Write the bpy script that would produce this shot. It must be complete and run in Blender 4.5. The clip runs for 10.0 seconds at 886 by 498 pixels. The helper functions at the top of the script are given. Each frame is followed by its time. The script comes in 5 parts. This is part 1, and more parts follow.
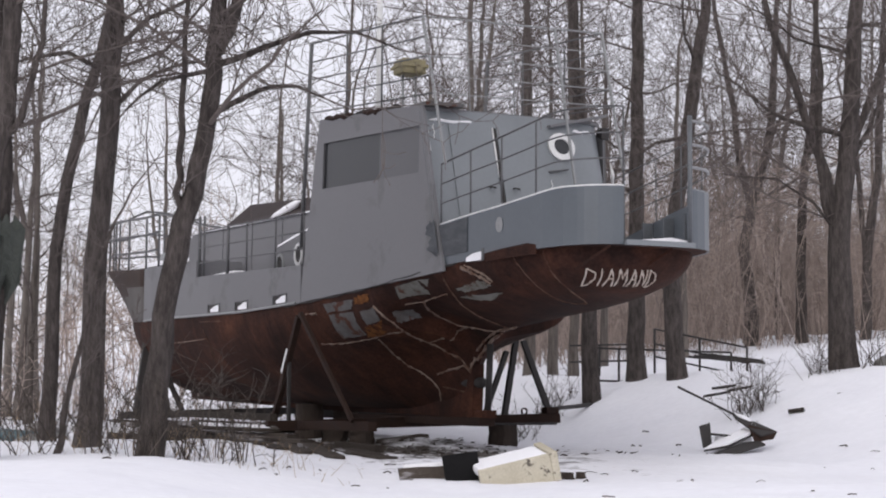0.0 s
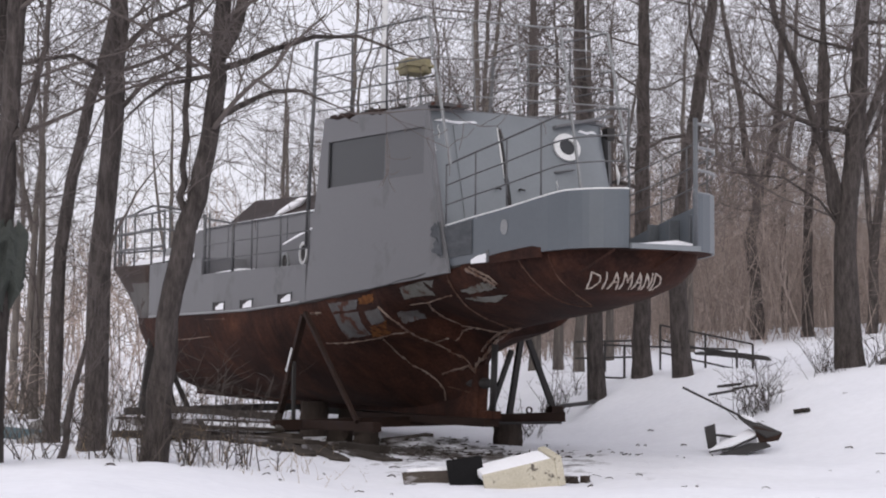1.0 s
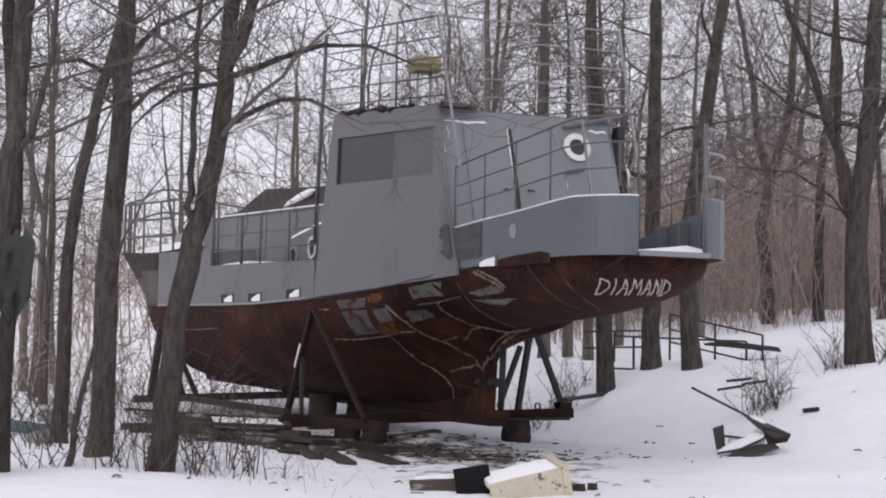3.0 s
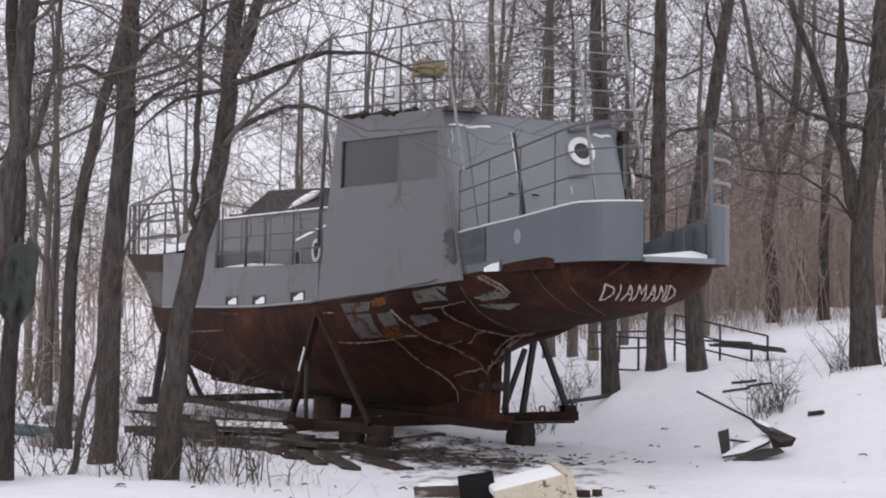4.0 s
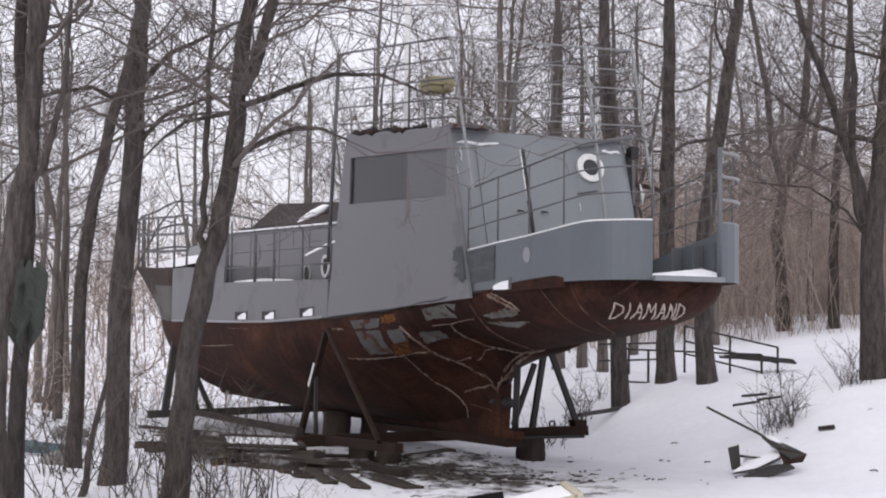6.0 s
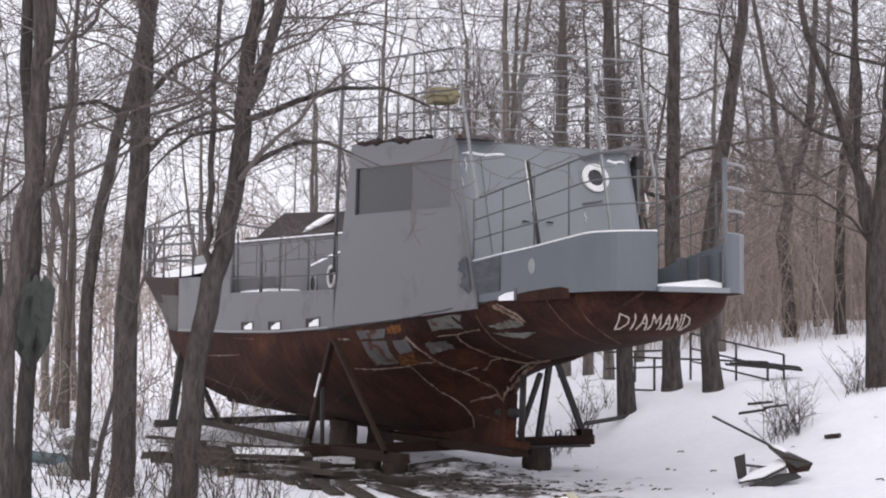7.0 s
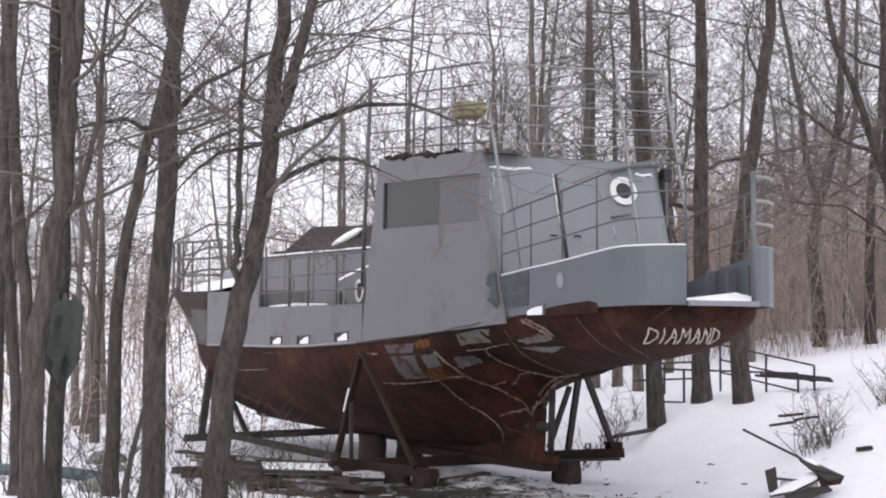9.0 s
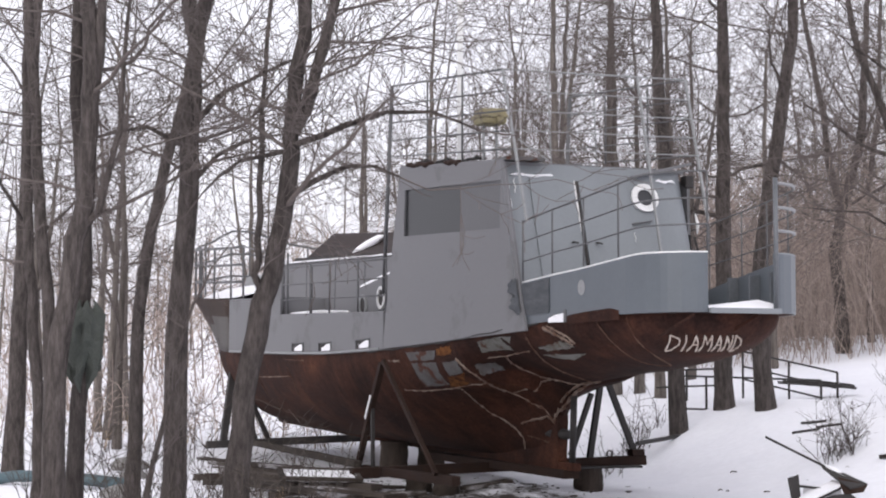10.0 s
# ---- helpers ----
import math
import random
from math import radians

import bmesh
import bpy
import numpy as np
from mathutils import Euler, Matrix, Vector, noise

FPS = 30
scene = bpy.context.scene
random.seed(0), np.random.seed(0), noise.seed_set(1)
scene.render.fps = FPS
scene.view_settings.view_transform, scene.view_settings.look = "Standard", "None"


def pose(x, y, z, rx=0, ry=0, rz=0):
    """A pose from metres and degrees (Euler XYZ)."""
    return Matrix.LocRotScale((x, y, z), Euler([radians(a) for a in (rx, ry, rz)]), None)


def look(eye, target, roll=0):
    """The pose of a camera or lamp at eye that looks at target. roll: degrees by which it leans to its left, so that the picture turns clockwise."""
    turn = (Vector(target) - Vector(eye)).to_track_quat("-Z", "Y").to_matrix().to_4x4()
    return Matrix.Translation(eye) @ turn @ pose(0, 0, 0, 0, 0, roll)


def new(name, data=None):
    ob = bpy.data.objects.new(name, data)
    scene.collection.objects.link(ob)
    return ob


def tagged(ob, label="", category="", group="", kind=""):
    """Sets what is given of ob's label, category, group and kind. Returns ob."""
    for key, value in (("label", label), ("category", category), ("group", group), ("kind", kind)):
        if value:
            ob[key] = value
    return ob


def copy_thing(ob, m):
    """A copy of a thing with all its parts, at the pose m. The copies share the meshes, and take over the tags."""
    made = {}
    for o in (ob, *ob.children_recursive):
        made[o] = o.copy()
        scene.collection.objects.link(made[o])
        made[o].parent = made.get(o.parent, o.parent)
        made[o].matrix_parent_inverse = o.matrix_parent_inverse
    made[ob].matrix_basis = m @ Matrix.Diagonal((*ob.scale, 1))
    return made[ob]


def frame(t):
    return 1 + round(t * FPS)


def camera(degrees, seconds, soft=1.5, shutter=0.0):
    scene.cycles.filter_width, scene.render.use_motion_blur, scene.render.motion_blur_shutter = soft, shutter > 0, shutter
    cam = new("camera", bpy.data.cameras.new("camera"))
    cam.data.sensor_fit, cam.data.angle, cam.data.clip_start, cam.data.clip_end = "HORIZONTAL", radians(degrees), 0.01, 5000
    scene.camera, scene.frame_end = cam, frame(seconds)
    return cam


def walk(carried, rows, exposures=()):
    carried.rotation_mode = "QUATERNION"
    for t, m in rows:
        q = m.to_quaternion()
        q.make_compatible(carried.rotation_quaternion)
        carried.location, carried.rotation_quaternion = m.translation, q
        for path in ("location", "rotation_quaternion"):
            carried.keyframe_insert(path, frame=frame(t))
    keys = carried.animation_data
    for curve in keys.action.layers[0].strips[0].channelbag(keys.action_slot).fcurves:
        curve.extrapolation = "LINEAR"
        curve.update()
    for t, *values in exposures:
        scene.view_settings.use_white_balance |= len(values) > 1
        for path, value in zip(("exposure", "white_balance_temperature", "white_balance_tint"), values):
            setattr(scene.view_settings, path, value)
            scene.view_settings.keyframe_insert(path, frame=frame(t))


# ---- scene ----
cam = camera(30.0, 10.0, 2.0)
PATH = [
    (0, (-0.076, -0.281, 0.717), (-0.1, 1.711, 0.897), 0.4),
    (0.5, (-0.069, -0.274, 0.792), (-0.096, 1.718, 0.965), 0.4),
    (1, (-0.055, -0.258, 0.903), (-0.087, 1.735, 1.066), 0.5),
    (1.5, (-0.053, -0.256, 1.028), (-0.088, 1.738, 1.178), 0.6),
    (2, (-0.049, -0.223, 1.148), (-0.086, 1.771, 1.287), 0.7),
    (2.5, (-0.039, -0.224, 1.248), (-0.08, 1.771, 1.377), 0.8),
    (4, (-0.026, -0.189, 1.462), (-0.077, 1.807, 1.576), 0.8),
    (4.5, (-0.032, -0.18, 1.511), (-0.085, 1.816, 1.624), 0.8),
    (5, (-0.026, -0.17, 1.553), (-0.083, 1.826, 1.667), 0.8),
    (6.5, (-0.025, -0.21, 1.683), (-0.091, 1.785, 1.802), 0.5),
    (7, (-0.014, -0.229, 1.719), (-0.084, 1.766, 1.841), 0.4),
    (7.5, (-0.018, -0.231, 1.734), (-0.093, 1.763, 1.861), 0.4),
    (8, (-0.021, -0.258, 1.749), (-0.103, 1.736, 1.878), 0.2),
    (8.5, (-0.02, -0.251, 1.765), (-0.111, 1.743, 1.896), 0.2),
    (9, (-0.013, -0.211, 1.784), (-0.117, 1.782, 1.917), 0.1),
    (9.5, (-0.011, -0.205, 1.797), (-0.128, 1.787, 1.934), 0.1),
    (10, (0.001, -0.2, 1.801), (-0.13, 1.791, 1.941), 0.1),
]
walk(cam, [(t, look(eye, target, roll)) for t, eye, target, roll in PATH], [(0, 0.05), (2.5, 0.0), (5, 0.05), (7.5, 0.35), (10, 0.42)])
SKY = 1.16
# ---------------------------------------------------------------- world, sun
world = bpy.data.worlds.new("world")
scene.world = world
world.use_nodes = True
wn, wl = world.node_tree.nodes, world.node_tree.links
wn.clear()
w_out = wn.new("ShaderNodeOutputWorld")
w_bg = wn.new("ShaderNodeBackground")
w_sky = wn.new("ShaderNodeTexSky")
w_sky.sky_type = 'NISHITA'
w_sky.sun_disc = False
w_sky.sun_elevation = radians(32)
w_sky.sun_rotation = radians(200)
w_sky.air_density = 1.0
w_sky.dust_density = 4.0
w_mul = wn.new("ShaderNodeVectorMath")
w_mul.operation = 'SCALE'
w_mul.inputs[3].default_value = 0.10
w_mix = wn.new("ShaderNodeMix")          # cloud deck over the clear sky
w_mix.data_type = 'RGBA'
w_mix.inputs[0].default_value = 0.88
w_mix.inputs[7].default_value = (0.80, 0.785, 0.86, 1)
wl.new(w_sky.outputs[0], w_mul.inputs[0])
wl.new(w_mul.outputs[0], w_mix.inputs[6])
wl.new(w_mix.outputs[2], w_bg.inputs[0])
w_bg.inputs[1].default_value = SKY
wl.new(w_bg.outputs[0], w_out.inputs[0])

sun_data = bpy.data.lights.new("sun", 'SUN')
sun_data.energy = 1.2
sun_data.angle = radians(60)
sun_data.color = (1.0, 0.97, 0.94)
sun = new("sun", sun_data)
sun.matrix_world = look((-12, -14, 30), (0, 20, 0))


# ---------------------------------------------------------------- materials
def material(name, c1, c2, rough=0.8, metal=0.0, scale=4.0, fine=40.0, bump=0.2, mid=0.5, width=0.25,
             c3=None, spots=1.2, spot_at=0.62, stretch=(1, 1, 1), dist=0.01, per_object=0.0, per_island=0.0, grain=0.16, spec=0.5):
    """Two colours mixed by a broad noise, a fine grain, patches of a third colour, and relief."""
    m = bpy.data.materials.new(name)
    m.use_nodes = True
    n, l = m.node_tree.nodes, m.node_tree.links
    b = n["Principled BSDF"]
    b.inputs["Roughness"].default_value = rough
    b.inputs["Metallic"].default_value = metal
    b.inputs["Specular IOR Level"].default_value = spec
    co = n.new("ShaderNodeTexCoord")
    mp = n.new("ShaderNodeMapping")
    mp.inputs["Scale"].default_value = stretch
    l.new(co.outputs["Object"], mp.inputs[0])

    def nz(sc, det):
        t = n.new("ShaderNodeTexNoise")
        t.inputs["Scale"].default_value = sc
        t.inputs["Detail"].default_value = det
        t.inputs["Roughness"].default_value = 0.62
        l.new(mp.outputs[0], t.inputs["Vector"])
        return t

    def ramp(src, a, z):
        r = n.new("ShaderNodeMapRange")
        r.inputs[1].default_value, r.inputs[2].default_value = a, z
        l.new(src, r.inputs[0])
        return r.outputs[0]

    def mix(fac, a, bb):
        x = n.new("ShaderNodeMix")
        x.data_type = 'RGBA'
        for sock, val in ((x.inputs[0], fac), (x.inputs[6], a), (x.inputs[7], bb)):
            if hasattr(val, "links"):
                l.new(val, sock)
            else:
                sock.default_value = val if isinstance(val, float) else (*val, 1)
        return x.outputs[2]

    big, small = nz(scale, 6), nz(fine, 4)
    col = mix(ramp(big.outputs[0], mid - width, mid + width), c1, c2)
    if c3:
        sp = nz(spots, 8)
        col = mix(ramp(sp.outputs[0], spot_at, spot_at + 0.05), col, c3)
    dark = mix(ramp(small.outputs[0], 0.3, 0.7), (1 - grain,) * 3, (1 + grain * 0.7,) * 3)
    mu = n.new("ShaderNodeMix")
    mu.data_type, mu.blend_type = 'RGBA', 'MULTIPLY'
    mu.inputs[0].default_value = 1.0
    l.new(col, mu.inputs[6])
    l.new(dark, mu.inputs[7])
    col = mu.outputs[2]
    for amount, node, sock in ((per_object, "ShaderNodeObjectInfo", "Random"), (per_island, "ShaderNodeNewGeometry", "Random Per Island")):
        if amount:
            oi = n.new(node)
            r = n.new("ShaderNodeMapRange")
            r.inputs[3].default_value, r.inputs[4].default_value = 1 - amount, 1 + amount
            l.new(oi.outputs[sock], r.inputs[0])
            sc = n.new("ShaderNodeVectorMath")
            sc.operation = 'SCALE'
            l.new(col, sc.inputs[0])
            l.new(r.outputs[0], sc.inputs[3])
            col = sc.outputs[0]
    l.new(col, b.inputs["Base Color"])
    rr = n.new("ShaderNodeMapRange")
    rr.inputs[3].default_value, rr.inputs[4].default_value = rough - 0.12, min(1, rough + 0.12)
    l.new(big.outputs[0], rr.inputs[0])
    l.new(rr.outputs[0], b.inputs["Roughness"])
    bp = n.new("ShaderNodeBump")
    bp.inputs["Strength"].default_value = bump
    bp.inputs["Distance"].default_value = dist
    ad = n.new("ShaderNodeMath")
    l.new(big.outputs[0], ad.inputs[0])
    l.new(small.outputs[0], ad.inputs[1])
    l.new(ad.outputs[0], bp.inputs["Height"])
    l.new(bp.outputs[0], b.inputs["Normal"])
    return m


M = {}
M["grey"] = material("grey_primer_paint", (0.132, 0.132, 0.140), (0.158, 0.157, 0.164), 0.6, 0, 0.9, 30, 0.015, width=0.3, c3=(0.119, 0.118, 0.122), spots=1.3, spot_at=0.58, grain=0.04)
M["blue"] = material("blue_grey_gloss_paint", (0.165, 0.180, 0.193), (0.198, 0.214, 0.228), 0.42, 0, 0.9, 25, 0.012, grain=0.04)
M["bulwark"] = material("dark_blue_grey_gloss_paint", (0.080, 0.092, 0.106), (0.105, 0.119, 0.135), 0.38, 0, 0.8, 25, 0.012, grain=0.04)
M["dkblue"] = material("fresh_dark_grey_paint", (0.085, 0.092, 0.102), (0.11, 0.118, 0.13), 0.42, 0, 1.6, 25, 0.05)
def rust_material():
    """Layered rust: dark scale, red-brown and orange bloom, with runs down the plates."""
    m = bpy.data.materials.new("rusty_hull_steel")
    m.use_nodes = True
    n, l = m.node_tree.nodes, m.node_tree.links
    bs = n["Principled BSDF"]
    bs.inputs["Specular IOR Level"].default_value = 0.12
    bs.inputs["Roughness"].default_value = 0.8
    co = n.new("ShaderNodeTexCoord")

    def nz(sc, det, stretch):
        mp = n.new("ShaderNodeMapping")
        mp.inputs["Scale"].default_value = stretch
        l.new(co.outputs["Object"], mp.inputs[0])
        tx = n.new("ShaderNodeTexNoise")
        tx.inputs["Scale"].default_value, tx.inputs["Detail"].default_value = sc, det
        tx.inputs["Roughness"].default_value = 0.66
        l.new(mp.outputs[0], tx.inputs["Vector"])
        return tx.outputs[0]

    broad, runs, fine = nz(0.75, 8, (1, 1, 1.2)), nz(5.0, 9, (1.3, 0.6, 0.22)), nz(26, 6, (1, 1, 1))
    mix1 = n.new("ShaderNodeMath")
    mix1.operation = 'MULTIPLY_ADD'
    mix1.inputs[1].default_value = 0.70
    l.new(broad, mix1.inputs[0])
    half = n.new("ShaderNodeMath")
    half.operation = 'MULTIPLY'
    half.inputs[1].default_value = 0.30
    l.new(runs, half.inputs[0])
    l.new(half.outputs[0], mix1.inputs[2])
    cr_ = n.new("ShaderNodeValToRGB")
    el = cr_.color_ramp.elements
    el[0].position, el[0].color = 0.36, (0.016, 0.0095, 0.008, 1)
    el[1].position, el[1].color = 0.70, (0.125, 0.056, 0.031, 1)
    for pos, c in ((0.46, (0.030, 0.0140, 0.0108, 1)), (0.54, (0.052, 0.0220, 0.0150, 1)), (0.61, (0.076, 0.031, 0.0190, 1))):
        e = el.new(pos)
        e.color = c
    l.new(mix1.outputs[0], cr_.inputs[0])
    mu = n.new("ShaderNodeMix")
    mu.data_type, mu.blend_type = 'RGBA', 'MULTIPLY'
    mu.inputs[0].default_value = 1
    mr_ = n.new("ShaderNodeMapRange")
    mr_.inputs[1].default_value, mr_.inputs[2].default_value, mr_.inputs[3].default_value, mr_.inputs[4].default_value = 0.3, 0.7, 0.6, 1.3
    l.new(fine, mr_.inputs[0])
    l.new(cr_.outputs[0], mu.inputs[6])
    l.new(mr_.outputs[0], mu.inputs[7])
    l.new(mu.outputs[2], bs.inputs["Base Color"])
    bp = n.new("ShaderNodeBump")
    bp.inputs["Strength"].default_value, bp.inputs["Distance"].default_value = 0.5, 0.012
    ad = n.new("ShaderNodeMath")
    l.new(fine, ad.inputs[0])
    l.new(runs, ad.inputs[1])
    l.new(ad.outputs[0], bp.inputs["Height"])
    l.new(bp.outputs[0], bs.inputs["Normal"])
    return m


M["rust"] = rust_material()
M["seam"] = material("scraped_weld_seam", (0.27, 0.215, 0.18), (0.11, 0.058, 0.040), 0.6, 0.1, 5, 40, 0.3, width=0.12, spec=0.15)
M["faint_seam"] = material("dull_weld_seam", (0.15, 0.098, 0.074), (0.070, 0.034, 0.024), 0.7, 0.1, 5, 40, 0.3, width=0.12, spec=0.1)
M["patch"] = material("worn_primer_patch", (0.135, 0.135, 0.138), (0.085, 0.075, 0.070), 0.65, 0, 3, 30, 0.2, width=0.15,
                      c3=(0.075, 0.030, 0.019), spots=4.5, spot_at=0.53, spec=0.15)
M["brushed"] = material("brushed_dark_paint", (0.060, 0.065, 0.073), (0.105, 0.110, 0.118), 0.75, 0, 4, 40, 0.1, stretch=(1, 1, 2.5), width=0.18, spec=0.15)
M["rail"] = material("grey_painted_pipe", (0.20, 0.205, 0.21), (0.27, 0.275, 0.28), 0.5, 0, 4, 30, 0.05)
M["dkrail"] = material("dark_painted_pipe", (0.07, 0.07, 0.075), (0.10, 0.10, 0.105), 0.5, 0, 4, 30, 0.05)
M["beam"] = material("rusty_cradle_beam", (0.020, 0.0125, 0.0105), (0.042, 0.024, 0.018), 0.8, 0, 3, 40, 0.3, c3=(0.03, 0.02, 0.018), spots=3, spot_at=0.55, spec=0.15)
M["dark"] = material("black_tarred_steel", (0.018, 0.016, 0.016), (0.035, 0.031, 0.030), 0.7, 0, 3, 40, 0.2)
M["white"] = material("white_paint", (0.70, 0.70, 0.70), (0.6, 0.6, 0.6), 0.5, 0, 5, 40, 0.05)
M["hatch"] = material("dark_brown_hatch_plate", (0.016, 0.010, 0.009), (0.030, 0.019, 0.017), 0.6, 0, 2, 40, 0.1, spec=0.15)
M["brown"] = material("brown_primer", (0.034, 0.025, 0.022), (0.06, 0.043, 0.037), 0.7, 0, 2, 30, 0.15, spec=0.15)
M["brown_worn"] = material("worn_grey_bow_plating", (0.085, 0.078, 0.074), (0.13, 0.122, 0.118), 0.7, 0, 2, 30, 0.15, c3=(0.05, 0.037, 0.031), spots=1.5, spot_at=0.55, spec=0.15)
M["bloom"] = material("orange_rust_bloom", (0.20, 0.085, 0.028), (0.10, 0.038, 0.017), 0.85, 0, 9, 40, 0.3, width=0.12, c3=(0.05, 0.02, 0.012), spots=7, spot_at=0.54, spec=0.1)
M["pale_patch"] = material("pale_worn_primer", (0.20, 0.20, 0.185), (0.125, 0.12, 0.105), 0.7, 0, 5, 30, 0.2, width=0.15, c3=(0.09, 0.045, 0.03), spots=5, spot_at=0.58, spec=0.15)
M["snow"] = material("snow", (0.80, 0.80, 0.83), (0.86, 0.86, 0.885), 0.9, 0, 1.5, 30, 0.12, dist=0.02, grain=0.04, spec=0.15)
M["bark"] = material("grey_brown_bark", (0.052, 0.0445, 0.042), (0.128, 0.110, 0.103), 0.95, 0, 16, 60, 1.0, width=0.16, stretch=(1, 1, 0.24), dist=0.05, per_object=0.18, grain=0.25, spec=0.15)
# copy of the bark with the haze of distance put into its colour
M["hazed_bark"] = material("grey_bark_with_haze", (0.095, 0.082, 0.074), (0.20, 0.175, 0.158), 0.95, 0, 14, 50, 0.8, width=0.16, stretch=(1, 1, 0.13), dist=0.03, per_object=0.2, grain=0.2, spec=0.15)
M["shoot"] = material("dark_shoots", (0.05, 0.042, 0.038), (0.095, 0.08, 0.07), 0.95, 0, 5, 30, 0.2, per_island=0.3, spec=0.15)
M["twig"] = material("bare_twig_bark", (0.100, 0.085, 0.080), (0.155, 0.132, 0.124), 0.95, 0, 5, 30, 0.2, per_object=0.15, spec=0.15)
M["brush"] = material("dry_brush_stems", (0.25, 0.20, 0.175), (0.38, 0.315, 0.28), 0.95, 0, 2, 20, 0.1, per_island=0.35, spec=0.15)
M["wood"] = material("weathered_grey_plank", (0.026, 0.021, 0.018), (0.072, 0.060, 0.051), 0.9, 0, 5, 60, 0.6, stretch=(0.25, 1, 1), per_object=0.35, c3=(0.30, 0.29, 0.30), spots=2.6, spot_at=0.60, spec=0.15)
M["stump"] = material("wet_dark_wood_block", (0.032, 0.026, 0.022), (0.075, 0.058, 0.049), 0.9, 0, 4, 50, 0.6, stretch=(1, 1, 0.2), spec=0.15)
M["cream"] = material("peeling_cream_panel", (0.42, 0.38, 0.29), (0.56, 0.52, 0.42), 0.8, 0, 4, 50, 0.4, c3=(0.10, 0.085, 0.07), spots=4.5, spot_at=0.60)
M["char"] = material("black_panel", (0.007, 0.007, 0.0075), (0.014, 0.0135, 0.014), 0.8, 0, 3, 40, 0.1, spec=0.1)
M["tarp"] = material("green_grey_canvas", (0.050, 0.056, 0.050), (0.095, 0.102, 0.092), 0.9, 0, 3, 60, 0.4, spec=0.15)
M["yellow"] = material("faded_yellow_paint", (0.29, 0.25, 0.13), (0.17, 0.15, 0.095), 0.6, 0, 6, 40, 0.1, c3=(0.10, 0.075, 0.04), spots=5, spot_at=0.58)
M["grass"] = material("dry_grass", (0.22, 0.16, 0.10), (0.34, 0.26, 0.17), 0.95, 0, 2, 20, 0.1, per_island=0.3, spec=0.15)
M["stone"] = material("grey_fieldstone", (0.16, 0.155, 0.15), (0.24, 0.23, 0.22), 0.9, 0, 3, 30, 0.6)
M["bluepipe"] = material("faded_blue_pipe", (0.05, 0.085, 0.10), (0.08, 0.12, 0.135), 0.6, 0, 3, 30, 0.1)
M["letter"] = material("chalky_white_lettering", (0.58, 0.53, 0.48), (0.34, 0.26, 0.21), 0.7, 0, 9, 50, 0.1)

glass = bpy.data.materials.new("wheelhouse_glass")
glass.use_nodes = True
gb = glass.node_tree.nodes["Principled BSDF"]
gb.inputs["Base Color"].default_value = (0.03, 0.031, 0.034, 1)
gb.inputs["Roughness"].default_value = 0.3
gb.inputs["IOR"].default_value = 1.45
M["glass"] = glass


# ---------------------------------------------------------------- mesh helpers
def link_mesh(name, me, mat, parent=None, smooth=False):
    me.materials.append(mat)
    if smooth:
        me.polygons.foreach_set("use_smooth", [True] * len(me.polygons))
    ob = new(name, me)
    if parent is not None:
        ob.parent = parent
    return ob


def part(name, bm, mat, parent=None, label="", smooth=False):
    me = bpy.data.meshes.new(name)
    bmesh.ops.recalc_face_normals(bm, faces=bm.faces)
    bm.to_mesh(me)
    bm.free()
    ob = link_mesh(name, me, M[mat], parent, smooth)
    if label:
        ob["label"] = label
    return ob


def add_box(bm, lo, hi, bevel=0.0):
    r = bmesh.ops.create_cube(bm, size=1.0)
    sz = [hi[i] - lo[i] for i in range(3)]
    ce = [(hi[i] + lo[i]) / 2 for i in range(3)]
    bmesh.ops.scale(bm, vec=sz, verts=r["verts"])
    bmesh.ops.translate(bm, vec=ce, verts=r["verts"])
    if bevel:
        es = list({e for v in r["verts"] for e in v.link_edges})
        bmesh.ops.bevel(bm, geom=es, offset=bevel, segments=2, affect='EDGES', profile=0.6)


def tube_data(pts, radii, n, verts, faces, cap=True):
    """Appends a tapered tube along pts."""
    base = len(verts)
    pts = [Vector(p) for p in pts]
    d = (pts[1] - pts[0]).normalized()
    a = d.orthogonal().normalized()
    for i, p in enumerate(pts):
        if i:
            d2 = (pts[min(i + 1, len(pts) - 1)] - pts[i - 1]).normalized()
            a = (a - d2 * a.dot(d2))
            a = a.normalized() if a.length > 1e-5 else d2.orthogonal().normalized()
            d = d2
        b = d.cross(a)
        r = radii[i] if hasattr(radii, "__len__") else radii
        for k in range(n):
            w = 2 * math.pi * k / n
            verts.append(p + a * (r * math.cos(w)) + b * (r * math.sin(w)))
    for i in range(len(pts) - 1):
        for k in range(n):
            q, q2 = base + i * n + k, base + i * n + (k + 1) % n
            faces.append((q, q2, q2 + n, q + n))
    if cap:
        faces.append(tuple(base + k for k in reversed(range(n))))
        faces.append(tuple(base + (len(pts) - 1) * n + k for k in range(n)))


def tube(name, pts, r, mat, parent=None, n=8, label="", smooth=True):
    v, f = [], []
    tube_data(pts, r, n, v, f)
    me = bpy.data.meshes.new(name)
    me.from_pydata(v, [], f)
    ob = link_mesh(name, me, M[mat], parent, smooth)
    if label:
        ob["label"] = label
    return ob


def box(name, lo, hi, mat, parent=None, bevel=0.006, label=""):
    bm = bmesh.new()
    add_box(bm, lo, hi, bevel)
    return part(name, bm, mat, parent, label)


